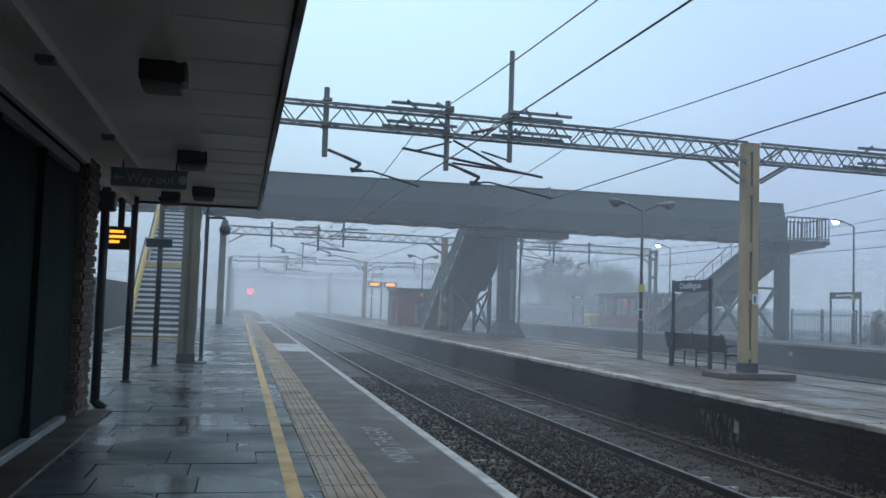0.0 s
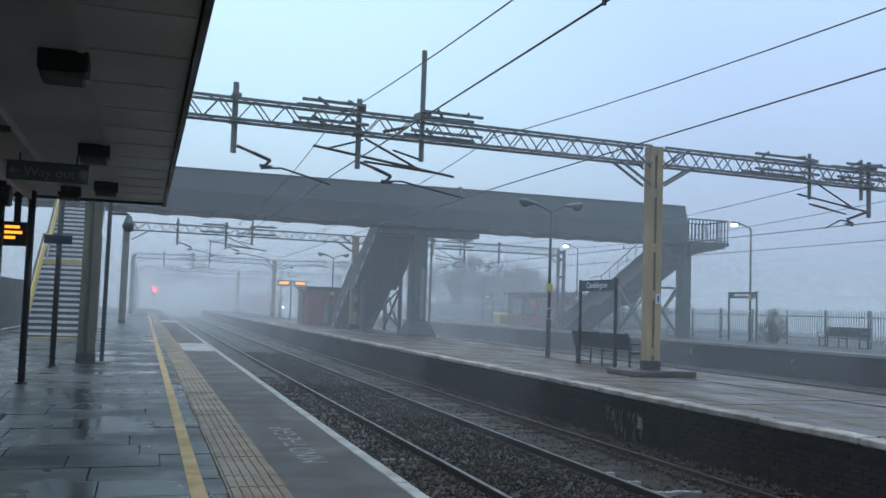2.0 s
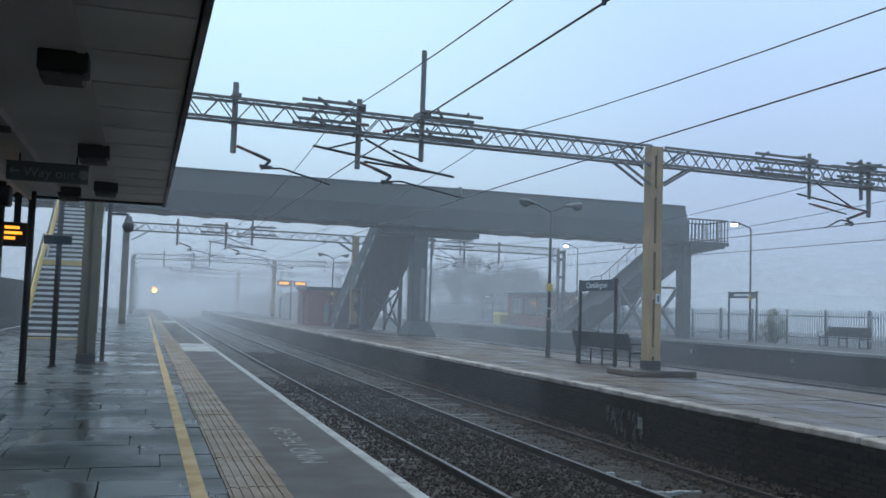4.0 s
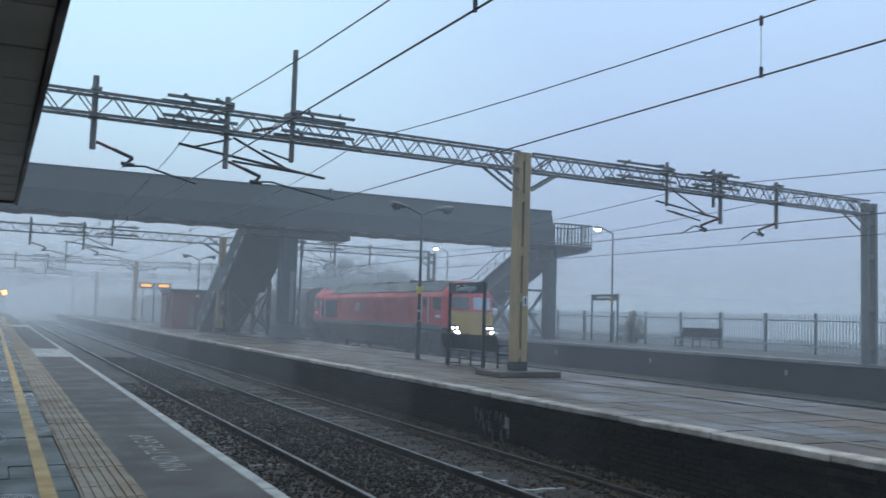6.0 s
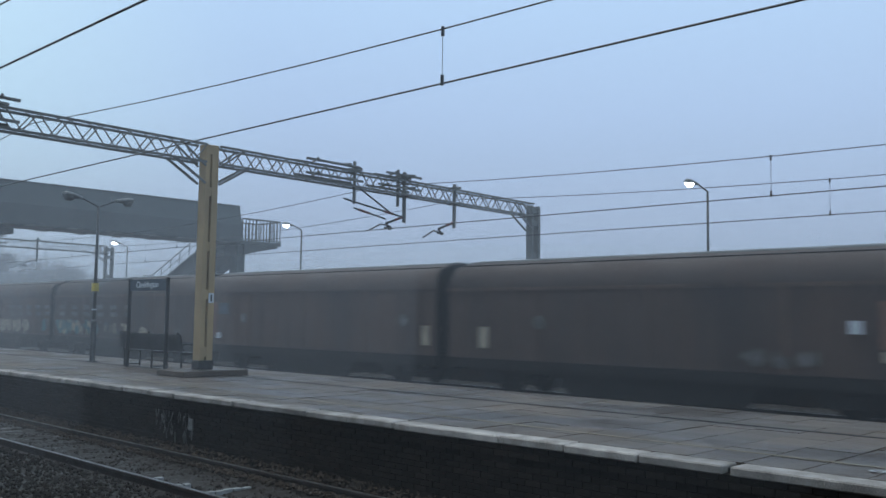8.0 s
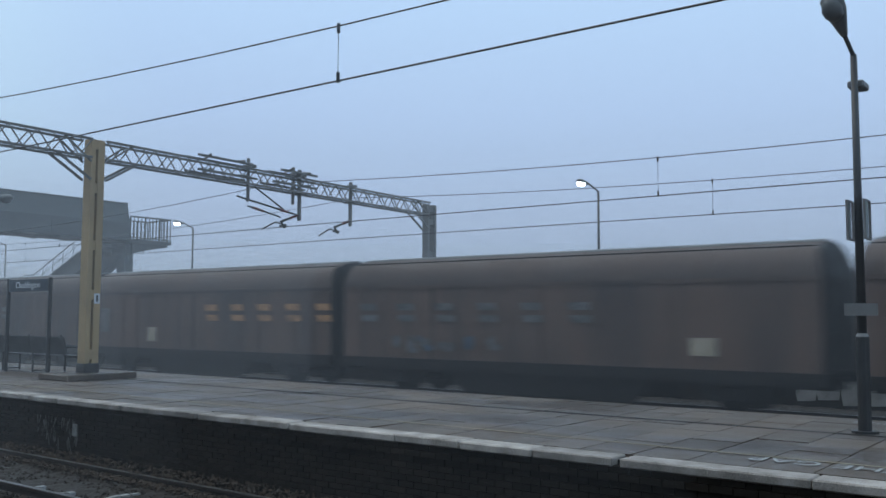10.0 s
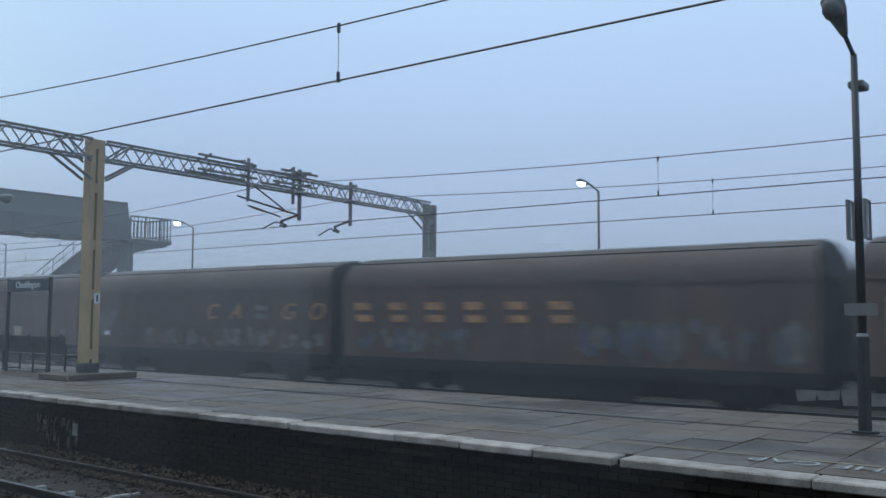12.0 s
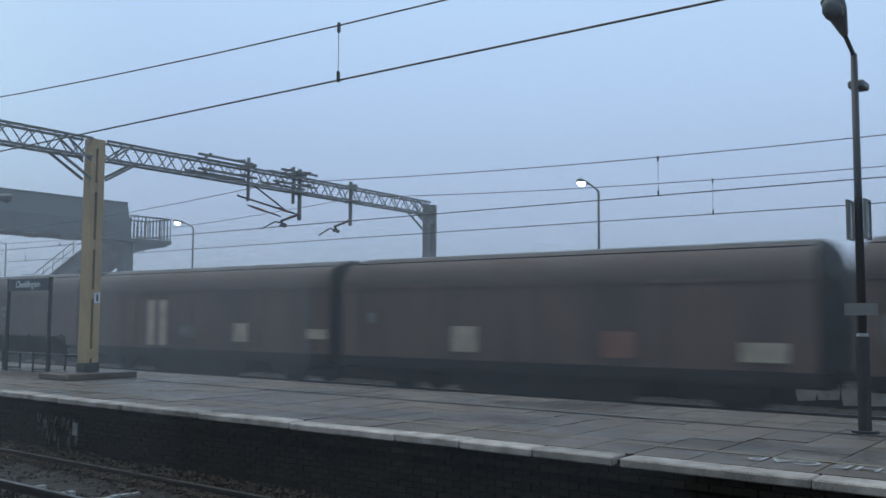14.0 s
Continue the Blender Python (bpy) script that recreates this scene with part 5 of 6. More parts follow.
def locomotive():
    t = thing("locomotive", pose(TRAIN_X, 60, RAIL_B), "red diesel freight locomotive with yellow nose and lit headlights", "locomotive")
    L = 21.4

    def section(y, half=1.32, base=1.62, shoulder=3.05, top=3.83, flat=0.62):
        return [(-half, y, base), (half, y, base), (half, y, shoulder), (half - 0.16, y, shoulder + 0.28), (flat, y, top - 0.04), (flat * 0.6, y, top), (-flat * 0.6, y, top), (-flat, y, top - 0.04), (-half + 0.16, y, shoulder + 0.28), (-half, y, shoulder)]

    body = part("body", loft(B(), [section(2.3), section(L - 2.3)]), LOCO_RED, t, "red painted body side")

    # cab ends: raked upper windscreen, upright nose, chamfered cheeks
    for s, y0, nm in ((1, 0.0, "front"), (-1, L, "rear")):
        def Y(v):
            return y0 + s * v
        cab = part("cab", loft(B(), [
            [(-1.16, Y(0.42), 2.34), (1.16, Y(0.42), 2.34), (1.20, Y(0.54), 3.06), (1.06, Y(0.58), 3.34), (0.58, Y(0.64), 3.70), (0.35, Y(0.66), 3.76), (-0.35, Y(0.66), 3.76), (-0.58, Y(0.64), 3.70), (-1.06, Y(0.58), 3.34), (-1.20, Y(0.54), 3.06)],
            [(-1.32, Y(0.85), 2.34)] + [(1.32, Y(0.85), 2.34)] + [(x, Y(0.95), z) for x, _, z in section(0)[2:]],
            [(-1.32, Y(2.29), 2.34)] + [(1.32, Y(2.29), 2.34)] + [(x, Y(2.29), z) for x, _, z in section(0)[2:]]]), LOCO_RED, t, "red cab upper")
        part("cab_lower", loft(B(), [[(-1.20, Y(0.50), z), (1.20, Y(0.50), z), (1.32, Y(0.85), z), (1.32, Y(2.29), z), (-1.32, Y(2.29), z), (-1.32, Y(0.85), z)] for z in (1.55, 2.338)]), LOCO_RED, cab)
        part("nose", loft(B(), [[(-1.16, Y(0.28), z0), (1.16, Y(0.28), z0), (1.20, Y(0.46), z0), (-1.20, Y(0.46), z0)] if k == 0 else [(-1.16, Y(0.40), z0), (1.16, Y(0.40), z0), (1.20, Y(0.50), z0), (-1.20, Y(0.50), z0)] for k, z0 in ((0, 1.15), (1, 2.338))]), LOCO_YELLOW, cab, "yellow warning nose", bevel=0.02)
        # one front pane is paler: light on the glass is put into its colour
        for x0, x1, mt in ((-1.06, -0.14, SCREEN_DARK), (0.14, 1.06, SCREEN_LIT if s > 0 else SCREEN_DARK)):
            w = part("windscreen", loft(B(), [[(x0, Y(0.415), 2.46), (x1, Y(0.415), 2.46), (x1, Y(0.515), 3.04), (x0, Y(0.515), 3.04)], [(x0, Y(0.48), 2.46), (x1, Y(0.48), 2.46), (x1, Y(0.57), 3.04), (x0, Y(0.57), 3.04)]]), mt, cab, "cab windscreen")
            part("wiper", rod(B(), ((x0 + x1) / 2, Y(0.40), 2.44), ((x0 + x1) / 2 + 0.05, Y(0.48), 2.95), 0.012, n=4), BLACK_STEEL, w)
        for x in (-0.94, 0.94):
            for dx in (-0.13, 0.1):
                h = part("headlight", rod(B(), (x + dx, Y(0.35), 1.55), (x + dx, Y(0.24), 1.55), 0.045, n=16), HEADLIGHT if s > 0 else SIGN_WHITE, cab, "lit white headlight" if s > 0 else "unlit lamp")
            # extra lamp in a deep hood carries the headlights' glare seen from far ahead
            hood = B()
            for r0, r1 in ((0.105, 0.105), (0.092, 0.092)):
                ring = [[(x + r0 * math.cos(2 * math.pi * k / 16), Y(v), 1.34 + r0 * math.sin(2 * math.pi * k / 16)) for k in range(16)] for v in (0.30, -0.02)]
                loft(hood, ring, False)
            part("lamp_hood", hood, BLACK_STEEL, cab, "added black hood, hides its lamp from the side")
            part("added_lamp", rod(B(), (x, Y(0.29), 1.34), (x, Y(0.262), 1.34), 0.072, n=16), ADDED_LAMP if s > 0 else BLACK_STEEL, cab, "added lamp for the headlights' distant glare")
            part("lamp_surround", box(B(), x - 0.29, x + 0.26, min(Y(0.27), Y(0.36)), max(Y(0.27), Y(0.36)), 1.42, 1.68), BLACK_STEEL, cab, bevel=0.02)
        part("marker_light", rod(B(), (0.0, Y(0.95), 3.32), (0.0, Y(0.555), 3.32), 0.07, n=14), MARKER if s > 0 else BLACK_STEEL, cab, "lit marker light" if s > 0 else "")
        part("bufferbeam", box(B(), -1.25, 1.25, min(Y(0.3), Y(0.55)), max(Y(0.3), Y(0.55)), 0.75, 1.148), UNDERFRAME, t, bevel=0.03)
        for x in (-0.87, 0.87):
            b = part("buffer", rod(B(), (x, Y(0.3), 1.0), (x, Y(-0.1), 1.0), 0.10, n=12), UNDERFRAME, t)
            part("buffer_head", rod(B(), (x, Y(-0.1), 1.0), (x, Y(-0.15), 1.0), 0.24, n=18), UNDERFRAME, b)
        part("snowplough", loft(B(), [[(x, Y(0.4), 0.2), (x, Y(0.15), 0.2), (x, Y(0.35), 0.74)] for x in (-1.2, 1.2)]), UNDERFRAME, t)
        part("coupling", bar(B(), (0, Y(0.3), 0.95), (0, Y(-0.12), 0.8), 0.1, 0.25), UNDERFRAME, t)
        for x in (-1.325, 1.325):
            sd = 1 if x > 0 else -1
            w = part("cab_window", box(B(), min(x, x + sd * 0.012), max(x, x + sd * 0.012), min(Y(1.08), Y(2.0)), max(Y(1.08), Y(2.0)), 2.40, 3.02), SCREEN_DARK, cab, "dark cab side window")
            part("number_bars", box(B(), min(x, x + sd * 0.006), max(x, x + sd * 0.006), min(Y(1.15), Y(1.7)), max(Y(1.15), Y(1.7)), 2.02, 2.14), SIGN_WHITE, cab)
            for yy in (2.45, 3.25):
                part("handrail", rod(B(), (x + sd * 0.05, Y(yy), 1.75), (x + sd * 0.05, Y(yy), 3.05), 0.022, n=6), SIGN_WHITE, body, "pale grab rail")
            d = part("cab_door", box(B(), min(x, x + sd * 0.012), max(x, x + sd * 0.012), min(Y(2.55), Y(3.15)), max(Y(2.55), Y(3.15)), 1.7, 3.1), LOCO_RED, body)
            part("door_window", box(B(), min(x + sd * 0.013, x + sd * 0.018), max(x + sd * 0.013, x + sd * 0.018), min(Y(2.66), Y(3.04)), max(Y(2.66), Y(3.04)), 2.5, 2.95), SCREEN_DARK, d)
            part("step", box(B(), x - 0.1, x + 0.1, min(Y(2.5), Y(3.2)), max(Y(2.5), Y(3.2)), 1.30, 1.34), CONCRETE, t, "pale footstep")
    # grey roof skin over the red shell
    roof = loft(B(), [[(0.66, y, 3.80), (0.40, y, 3.86), (-0.40, y, 3.86), (-0.66, y, 3.80), (-1.20, y, 3.345), (-1.17, y, 3.30), (1.17, y, 3.30), (1.20, y, 3.345)] for y in (1.3, L - 4.0)])
    part("roof", roof, LOCO_GREY, t, "dull grey weathered roof")
    for y, l, h in ((2.6, 0.9, 0.05), (3.8, 2.2, 0.07), (6.3, 0.5, 0.14), (7.2, 1.6, 0.05), (11.0, 1.1, 0.09), (12.6, 2.0, 0.06), (15.4, 0.7, 0.10)):
        part("roof_hatch", box(B(), -0.5, 0.5, y, y + l, 3.84, 3.86 + h), LOCO_GREY, t, bevel=0.02)
    part("exhaust", box(B(), -0.35, 0.35, 9.3, 10.3, 3.86, 3.98), UNDERFRAME, t, bevel=0.03)
    part("radiator_grille", loft(B(), [[(-1.225, y, 3.30), (-0.66, y, 3.815), (-0.62, y, 3.82), (-1.2, y, 3.28)] for y in (L - 6.2, L - 4.1)]), GRILLE, t, "dark roof radiator grille")
    part("roof_end", loft(B(), [[(0.66, y, 3.80), (0.40, y, 3.855), (-0.40, y, 3.855), (-0.66, y, 3.80), (-0.9, y, 3.58), (0.9, y, 3.58)] for y in (L - 3.9, L - 1.4)]), LOCO_GREY, t)
    for x in (-1.325, 1.325):
        sd = 1 if x > 0 else -1
        part("side_band", box(B(), min(x, x + sd * 0.015), max(x, x + sd * 0.015), 0.95, L - 0.95, 1.46, 1.66), LOCO_GREY, t, "grey sole bar band")
        g = part("side_grille", box(B(), min(x, x + sd * 0.012), max(x, x + sd * 0.012), L - 5.5, L - 2.6, 1.78, 2.92), GRILLE, body, "large black radiator grille")
        for i in range(9):
            part("slat", box(B(), min(x + sd * 0.013, x + sd * 0.03), max(x + sd * 0.013, x + sd * 0.03), L - 5.45, L - 2.65, 1.84 + 0.12 * i, 1.86 + 0.12 * i), GRILLE, g)
        ribs = B()
        for i in range(18):
            box(ribs, min(x, x + sd * 0.012), max(x, x + sd * 0.012), 4.6, L - 6.0, 1.80 + 0.066 * i, 1.822 + 0.066 * i)
        part("body_ribs", ribs, LOUVRE, body, "grimy louvre edges")
        lg = part("emblem", box(B(), min(x + sd * 0.013, x + sd * 0.017), max(x + sd * 0.013, x + sd * 0.017), 11.95, 12.65, 2.24, 2.72), EMBLEM, body, "plain pale panel")
        for i in range(3):
            part("emblem_bar", box(B(), min(x + sd * 0.018, x + sd * 0.02), max(x + sd * 0.018, x + sd * 0.02), 12.02, 12.58, 2.31 + 0.13 * i, 2.355 + 0.13 * i), LOCO_RED, lg)
    part("underframe", box(B(), -1.29, 1.29, 0.6, L - 0.6, 0.96, 1.56), UNDERFRAME, t, bevel=0.02)
    part("fuel_tank", loft(B(), [[(-1.25, y, 1.18), (1.25, y, 1.18), (1.25, y, 0.55), (1.0, y, 0.32), (-1.0, y, 0.32), (-1.25, y, 0.55)] for y in (6.9, 14.4)]), UNDERFRAME, t, "black fuel tank")
    for c in (4.0, L - 4.0):
        bg_ = part("bogie", box(B(), -1.12, 1.12, c - 2.6, c + 2.6, 0.24, 0.95), UNDERFRAME, t, "three-axle bogie frame", bevel=0.03)
        for d in (-1.9, 0, 1.9):
            part("spring", rod(B(), (-1.14, c + d + 0.5, 0.5), (-1.14, c + d + 0.5, 0.95), 0.11, n=10), UNDERFRAME, bg_)
            wheelset(t, c + d, 0.52)
    return t


TRAIN.append((locomotive(), 0.0))


def wagon_side(half=1.35):
    """Outline of a covered wagon: upright sides, rounded shoulders, shallow roof."""
    out = [(-half, 1.0), (half, 1.0), (half, 3.0)]
    for i in range(1, 12):
        a = i / 12 * math.pi / 2
        out.append((half - 0.46 * (1 - math.cos(a)), 3.0 + 0.68 * math.sin(a)))
    out += [(0.6, 3.79), (0.0, 3.86), (-0.6, 3.79)]
    for i in range(11, 0, -1):
        a = i / 12 * math.pi / 2
        out.append((-half + 0.46 * (1 - math.cos(a)), 3.0 + 0.68 * math.sin(a)))
    out.append((-half, 3.0))
    return out


def wagon_base(y0, y1, open_at_front):
    t = thing("covered_wagon", pose(TRAIN_X, 60, RAIL_B), "brown weathered covered freight wagon with sliding sides", "wagon", "freight wagons")
    prof = wagon_side()
    def cut(z):
        """How far the sloping roof end leans back at this height."""
        return max(0.0, z - 3.02) * 0.18

    part("end_wall", loft(B(), [[(x * 0.985, y + cut(z), z * 0.995) for x, z in prof] for y in (y0 + 0.03, y0 + 0.12)]), UNDERFRAME, t, "dark end wall with sloping top")
    part("end_wall", loft(B(), [[(x * 0.985, y - cut(z), z * 0.995) for x, z in prof] for y in (y1 - 0.12, y1 - 0.03)]), UNDERFRAME, t, "dark end wall with sloping top")
    body = part("body", loft(B(), [[(x, y, z) for x, z in prof[:3] + [prof[-1]]] for y in (y0 + 0.12, y1 - 0.12)]), WAGON, t, "brown streaked steel sides")
    part("roof", loft(B(), [[(x, y0 + 0.1 + cut(z), z + 0.002) for x, z in prof[2:]], [(x, y1 - 0.1 - cut(z), z + 0.002) for x, z in prof[2:]]]), WAGON_ROOF, t, "lighter brown curved roof", smooth=False)
    for s in (-1, 1):
        part("cant_rail", box(B(), min(s * 1.352, s * 1.385), max(s * 1.352, s * 1.385), y0 + 0.1, y1 - 0.1, 2.93, 3.02), WAGON, body)
        part("sole_bar", box(B(), min(s * 1.2, s * 1.38), max(s * 1.2, s * 1.38), y0 + 0.1, y1 - 0.1, 0.72, 0.998), UNDERFRAME, t)
        for i in range(1, 4):
            y = y0 + (y1 - y0) * i / 4
            part("door_post", box(B(), min(s * 1.352, s * 1.38), max(s * 1.352, s * 1.38), y - 0.05, y + 0.05, 1.0, 2.93), WAGON, body)
        ribs = B()
        for i in range(1, 16):
            y = y0 + (y1 - y0) * i / 16
            box(ribs, min(s * 1.351, s * 1.366), max(s * 1.351, s * 1.366), y - 0.02, y + 0.02, 1.05, 2.9)
        part("side_ribs", ribs, WAGON, body)
    # crest coloured paler to stand for sky light along the roof top
    part("roof_ridge", loft(B(), [[(-0.62, y, 3.79), (-0.58, y, 3.83), (0, y, 3.90), (0.58, y, 3.83), (0.62, y, 3.79)] for y in (y0 + 0.3, y1 - 0.3)]), LOCO_GREY, t, "roof crest in paler grey for the sky light on it")
    part("underframe", box(B(), -0.5, 0.5, y0 + 0.1, y1 - 0.1, 0.6, 0.99), UNDERFRAME, t)
    part("brake_gear", box(B(), -1.1, 1.1, (y0 + y1) / 2 - 1.6, (y0 + y1) / 2 + 1.2, 0.20, 0.72), UNDERFRAME, t, bevel=0.03)
    for s in (-1, 1):
        part("side_skirt", loft(B(), [[(x, y0 + 3.9, 0.72), (x, y0 + 4.4, 0.16), (x, y1 - 4.4, 0.16), (x, y1 - 3.9, 0.72)] for x in (s * 1.14, s * 1.2)]), UNDERFRAME, t, "dark skirt of truss and brake rods")
        for y in (y0 + 2.1, y1 - 2.1):
            part("axle_guard", loft(B(), [[(x, y - 1.0, 0.72), (x, y - 0.55, 0.30), (x, y + 0.55, 0.30), (x, y + 1.0, 0.72)] for x in (s * 1.01, s * 1.06)]), UNDERFRAME, t)
        part("roof_gutter", box(B(), min(s * 0.86, s * 0.98), max(s * 0.86, s * 0.98), y0 + 0.3, y1 - 0.3, 3.58, 3.70), UNDERFRAME, t, "dark gutter along the roof")
    for y in (y0 + 2.1, y1 - 2.1):
        wheelset(t, y)
        for s in (-1, 1):
            part("spring", loft(B(), [[(x, y - 0.6, 0.66), (x, y, 0.56), (x, y + 0.6, 0.66), (x, y, 0.74)] for x in (s * 1.0, s * 1.12)]), UNDERFRAME, t)
    ye, d = (y0, -1) if open_at_front else (y1, 1)
    for x in (-0.87, 0.87):
        b = part("buffer", rod(B(), (x, ye, 1.0), (x, ye + d * 0.33, 1.0), 0.09, n=10), UNDERFRAME, t)
        part("buffer_head", rod(B(), (x, ye + d * 0.33, 1.0), (x, ye + d * 0.37, 1.0), 0.22, n=14), UNDERFRAME, b)
    return t


def patch(t, y, z, w, h, material, name="panel_mark"):
    part(name, box(B(), -1.392, -1.386, y - w / 2, y + w / 2, z - h / 2, z + h / 2), material, t)


def painted_bar(t, y, z, w, h, material):
    """Two plain slanted bars where a worn painted character stood."""
    k = -0.28 * h
    bm = B()
    for u0, v0, u1, v1 in ((0.05, 0, 0.95, 0.36), (0.1, 0.62, 1, 1)):
        c = [(y + w / 2 - u * w - (v - 0.5) * k, z + (v - 0.5) * h) for u, v in ((u0, v0), (u1, v0), (u1, v1), (u0, v1))]
        loft(bm, [[(-1.386, yy, zz) for yy, zz in c], [(-1.392, yy, zz) for yy, zz in c]])
    part("painted_bar", bm, material, t)


def spray(t, ya, yb, za, zb, materials, n, seed):
    r = random.Random(seed)
    for _ in range(int(n * 1.8)):
        w, h = r.uniform(0.12, 0.5), r.uniform(0.25, 0.9) * (zb - za)
        y, z = r.uniform(ya, yb), r.uniform(za + h / 2, zb - h / 2)
        bm = B()
        k = 9
        ring = [(y + w / 2 * math.cos(2 * math.pi * i / k) * r.uniform(0.7, 1.1), z + h / 2 * math.sin(2 * math.pi * i / k) * r.uniform(0.7, 1.1)) for i in range(k)]
        x = r.uniform(-1.3905, -1.387)
        loft(bm, [[(-1.384, a, b) for a, b in ring], [(x, a, b) for a, b in ring]])
        part("sprayed_shape", bm, r.choice(materials), t)


def roundel(t, y, z):
    part("round_mark", rod(B(), (-1.384, y, z), (-1.391, y, z), 0.19, n=20), PALEGREY, t, "pale round mark")


base_a, base_b = wagon_base(0.38, 14.12, True), wagon_base(0.50, 13.82, False)
WAGONS = []
for i in range(18):
    base = (base_a, base_b)[i % 2]
    w = base if i < 2 else copy_thing(base, base.matrix_basis)
    WAGONS.append(w)
    TRAIN.append((w, 21.9 + 13.95 * i))

# marks on the side that faces the station, wagon by wagon
def row(w, ya, yb, n, material, size=0.54):
    for j in range(n):
        painted_bar(w, ya + (yb - ya) * j / (n - 1), 2.27, 0.66, size, material)


def word(w, text, material):
    """Slanted painted capitals; a blank is a letter worn to a pale block."""
    turn = Matrix(((0, 0, -1, 0), (-1, 0, 0, 0), (0, 1, 0, 0), (0, 0, 0, 1))) @ Matrix.Diagonal((1.12, 1, 1, 1))
    for j, ch in enumerate(text):
        y = 6.15 - 1.24 * j
        if ch == " ":
            painted_bar(w, y, 2.27, 0.6, 0.42, PALEGREY)
        else:
            ob = letters(ch, 0.72, material, "lettering", w, Matrix.Translation((-1.388, y, 2.27)) @ turn, 0.003)
            ob.data.shear, ob.data.offset = 0.28, 0.004


w = WAGONS
patch(w[0], 1.5, 2.1, 0.6, 1.0, RUSTRED); patch(w[0], 1.5, 1.45, 0.5, 0.22, CREAM); patch(w[0], 2.3, 2.05, 0.22, 0.28, SIGN_WHITE); roundel(w[0], 10.6, 2.05); roundel(w[0], 1.6, 2.05); patch(w[0], 12.6, 1.6, 0.35, 0.6, CREAM); spray(w[0], 3, 5, 1.1, 1.6, [PALEGREY], 4, 1)
patch(w[1], 13.0, 2.0, 0.7, 1.3, RUSTRED); patch(w[1], 12.2, 2.4, 0.7, 0.45, BLUEGREY); patch(w[1], 12.5, 1.35, 0.3, 0.22, SIGN_WHITE); roundel(w[1], 10.8, 2.05); roundel(w[1], 2.0, 2.05); patch(w[1], 1.0, 1.6, 0.35, 0.6, CREAM)
row(w[2], 13.0, 6.1, 6, PALEGREY); spray(w[2], 9.0, 13.6, 1.05, 1.9, [TEAL, TEAL, TEAL, CREAM], 34, 2); spray(w[2], 4.2, 5.0, 1.1, 1.6, [CREAM], 3, 3); spray(w[2], 6.0, 8.5, 1.1, 1.8, [CREAM, BLUEGREY], 6, 4)
row(w[3], 5.6, 0.9, 5, PALEGREY); spray(w[3], 3.3, 7.2, 1.05, 1.85, [CREAM], 30, 5); spray(w[3], 0.6, 2.0, 1.1, 1.9, [PALEGREY, TEAL], 5, 6)
row(w[4], 13.0, 6.1, 6, PALEGREY, 0.5); patch(w[4], 3.0, 1.5, 0.6, 0.4, CREAM); spray(w[4], 8, 13, 1.1, 1.7, [BLUEGREY, PALEGREY], 8, 7)
row(w[5], 6.2, 0.9, 5, ORANGE); patch(w[5], 12.5, 2.0, 0.6, 0.9, PALEGREY); patch(w[5], 9.5, 1.5, 0.5, 0.5, CREAM)
patch(w[6], 10, 1.5, 0.7, 0.4, CREAM); roundel(w[6], 2.5, 2.0); row(w[6], 13.0, 6.1, 6, PALEGREY, 0.5)
word(w[7], "CARGO", CREAM); patch(w[7], 12.8, 2.1, 0.6, 1.0, CREAM); patch(w[7], 12.5, 1.62, 0.3, 0.22, SIGN_WHITE); patch(w[7], 11.4, 1.35, 0.75, 0.65, CREAM); patch(w[7], 10.6, 2.2, 1.0, 1.1, RUSTRED); spray(w[7], 4.4, 5.2, 1.1, 1.7, [RUSTRED, CREAM], 4, 8); patch(w[7], 1.2, 1.35, 0.9, 0.5, PALEGREY)
row(w[8], 13.2, 6.6, 6, ORANGE); spray(w[8], 9.2, 13.4, 1.1, 1.9, [BLUEGREY, PALEGREY], 16, 9); spray(w[8], 0.8, 6.2, 1.05, 2.2, [BLUEGREY, PALEGREY, BLUEGREY], 24, 10)
word(w[9], "CA GO", ORANGE)
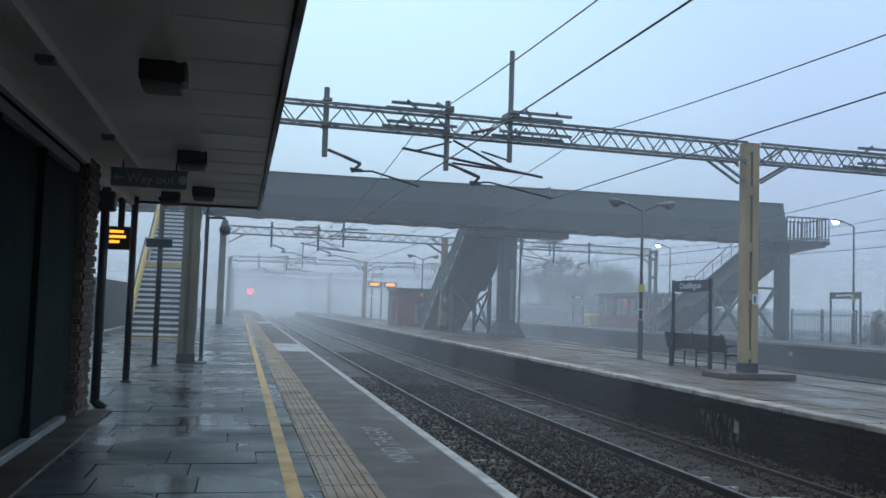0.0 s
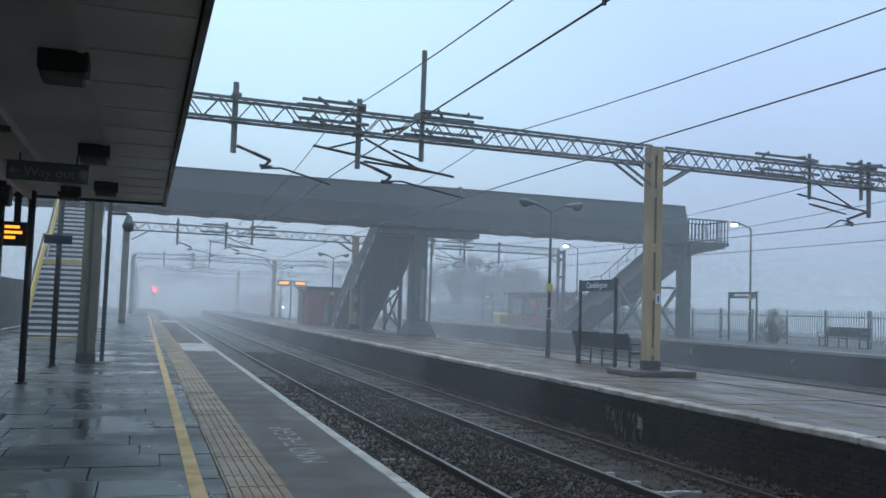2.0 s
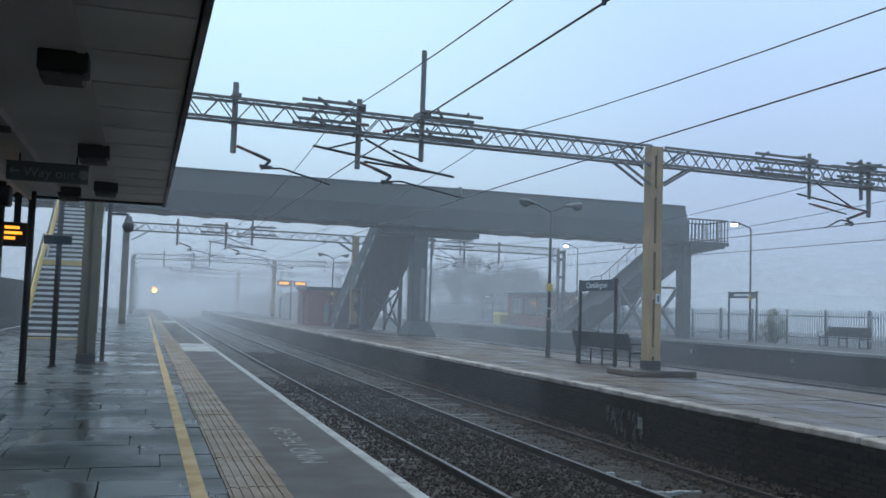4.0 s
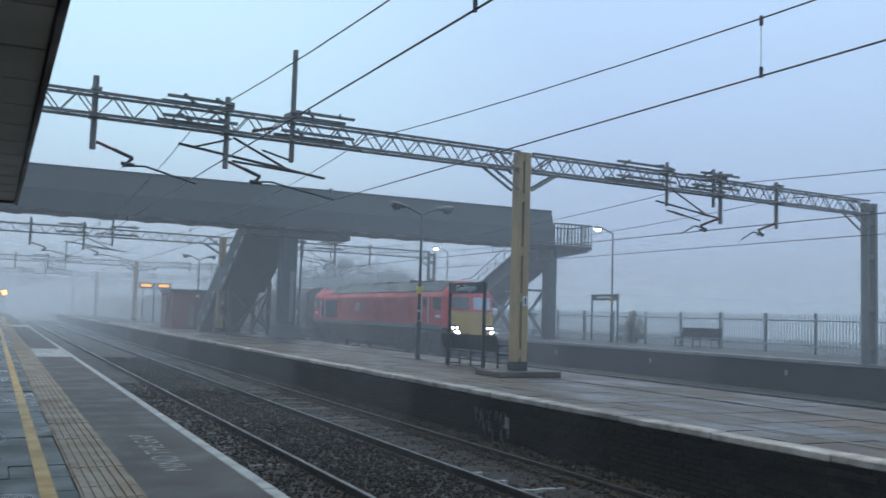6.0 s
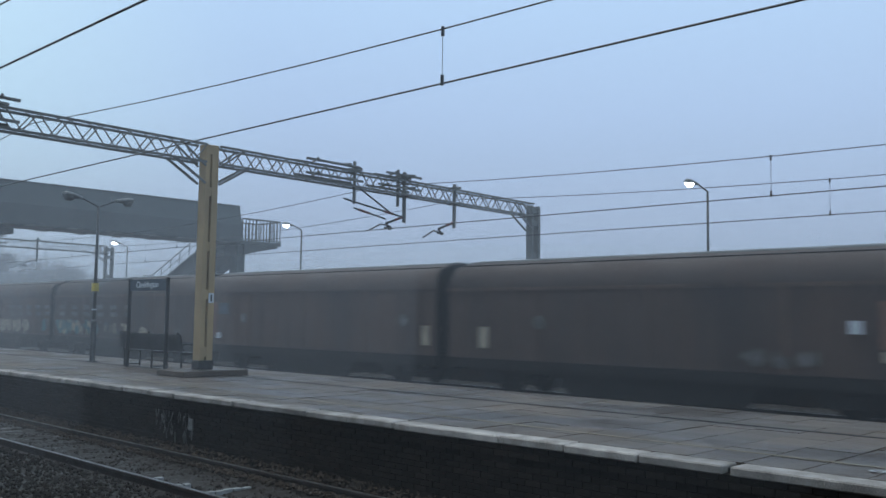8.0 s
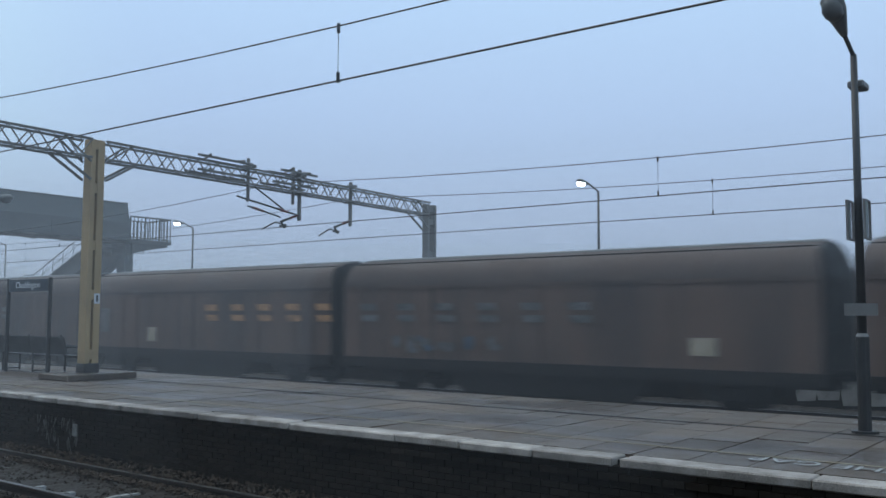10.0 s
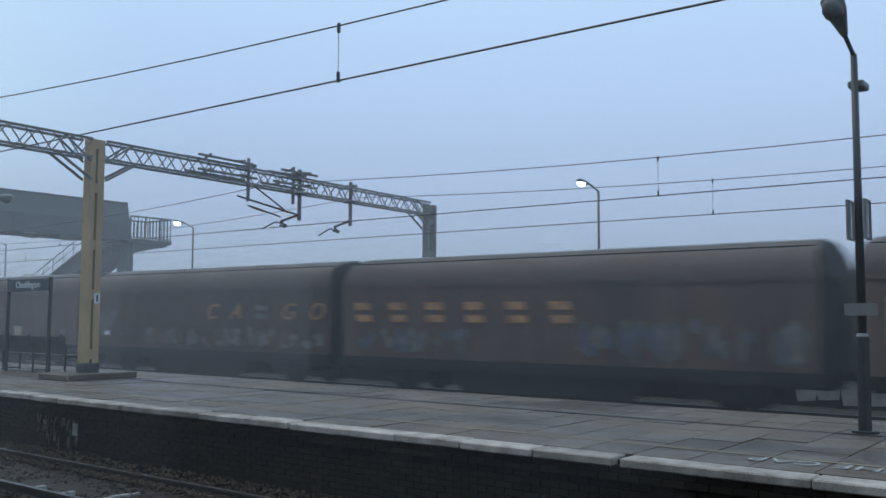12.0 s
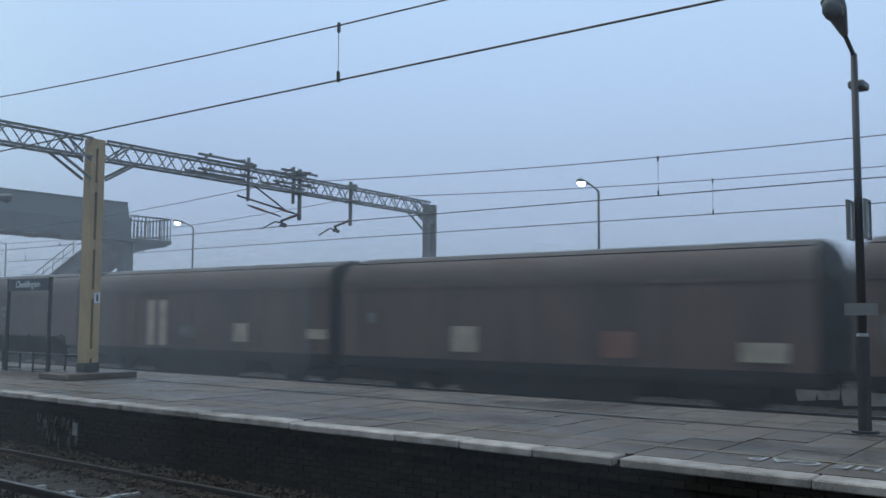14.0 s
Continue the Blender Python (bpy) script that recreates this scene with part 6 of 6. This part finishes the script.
spray(w[9], 11.8, 12.8, 1.2, 2.5, [PALEGREY], 7, 11); patch(w[9], 12.3, 1.5, 0.3, 0.16, SIGN_WHITE); spray(w[9], 0.8, 10.5, 1.1, 1.8, [PALEGREY, WAGON, PALEGREY], 40, 12)
row(w[10], 13.2, 6.6, 6, PALEGREY, 0.5); patch(w[10], 9.2, 1.55, 0.5, 0.4, PALEGREY); patch(w[10], 5.0, 1.45, 0.6, 0.5, CREAM); patch(w[10], 1.4, 1.5, 0.4, 0.2, PALEGREY)
spray(w[11], 12.2, 13.2, 1.2, 2.5, [PALEGREY], 7, 13); patch(w[11], 12.4, 1.5, 0.3, 0.2, SIGN_WHITE); patch(w[11], 10.2, 1.75, 0.65, 0.08, ORANGE); patch(w[11], 4.5, 1.4, 0.5, 0.5, PALEGREY); spray(w[11], 1.0, 6.2, 1.9, 2.5, [PALEGREY, BLUEGREY], 8, 21)
patch(w[12], 9.5, 1.55, 0.85, 0.68, CREAM); patch(w[12], 5.0, 1.5, 0.85, 0.62, RUSTRED); patch(w[12], 1.6, 1.4, 1.0, 0.42, CREAM); patch(w[12], 12.8, 2.1, 0.3, 0.3, PALEGREY)
patch(w[13], 9.5, 1.9, 0.45, 1.6, CREAM); patch(w[13], 8.8, 1.9, 0.45, 1.6, CREAM); patch(w[13], 4.6, 1.6, 0.7, 0.6, CREAM); patch(w[13], 1.1, 1.6, 0.85, 0.3, CREAM); patch(w[13], 7.4, 1.6, 0.8, 0.4, PALEGREY)
for i in (14, 15, 16, 17):
    row(w[i], 6.1 if i % 2 else 13.0, 1.0 if i % 2 else 6.1, 5, PALEGREY, 0.45)


def motions():
    times = [i * 0.25 for i in range(57)] + [0.1, 13.9]
    for ob, back in TRAIN:
        walk(ob, [(t, pose(TRAIN_X, 24.55 - SPEED * (t - 6.5) + back, RAIL_B)) for t in sorted(times)])
    # the signal's spectacle turns from red to amber
    walk(spectacle, [(t, pose(0, -0.06, 2.66, 0, 0, a)) for t, a in ((0.0, 0), (3.4, 0), (3.5, 60), (3.6, 120), (3.7, 180), (14.0, 180))])


motions()
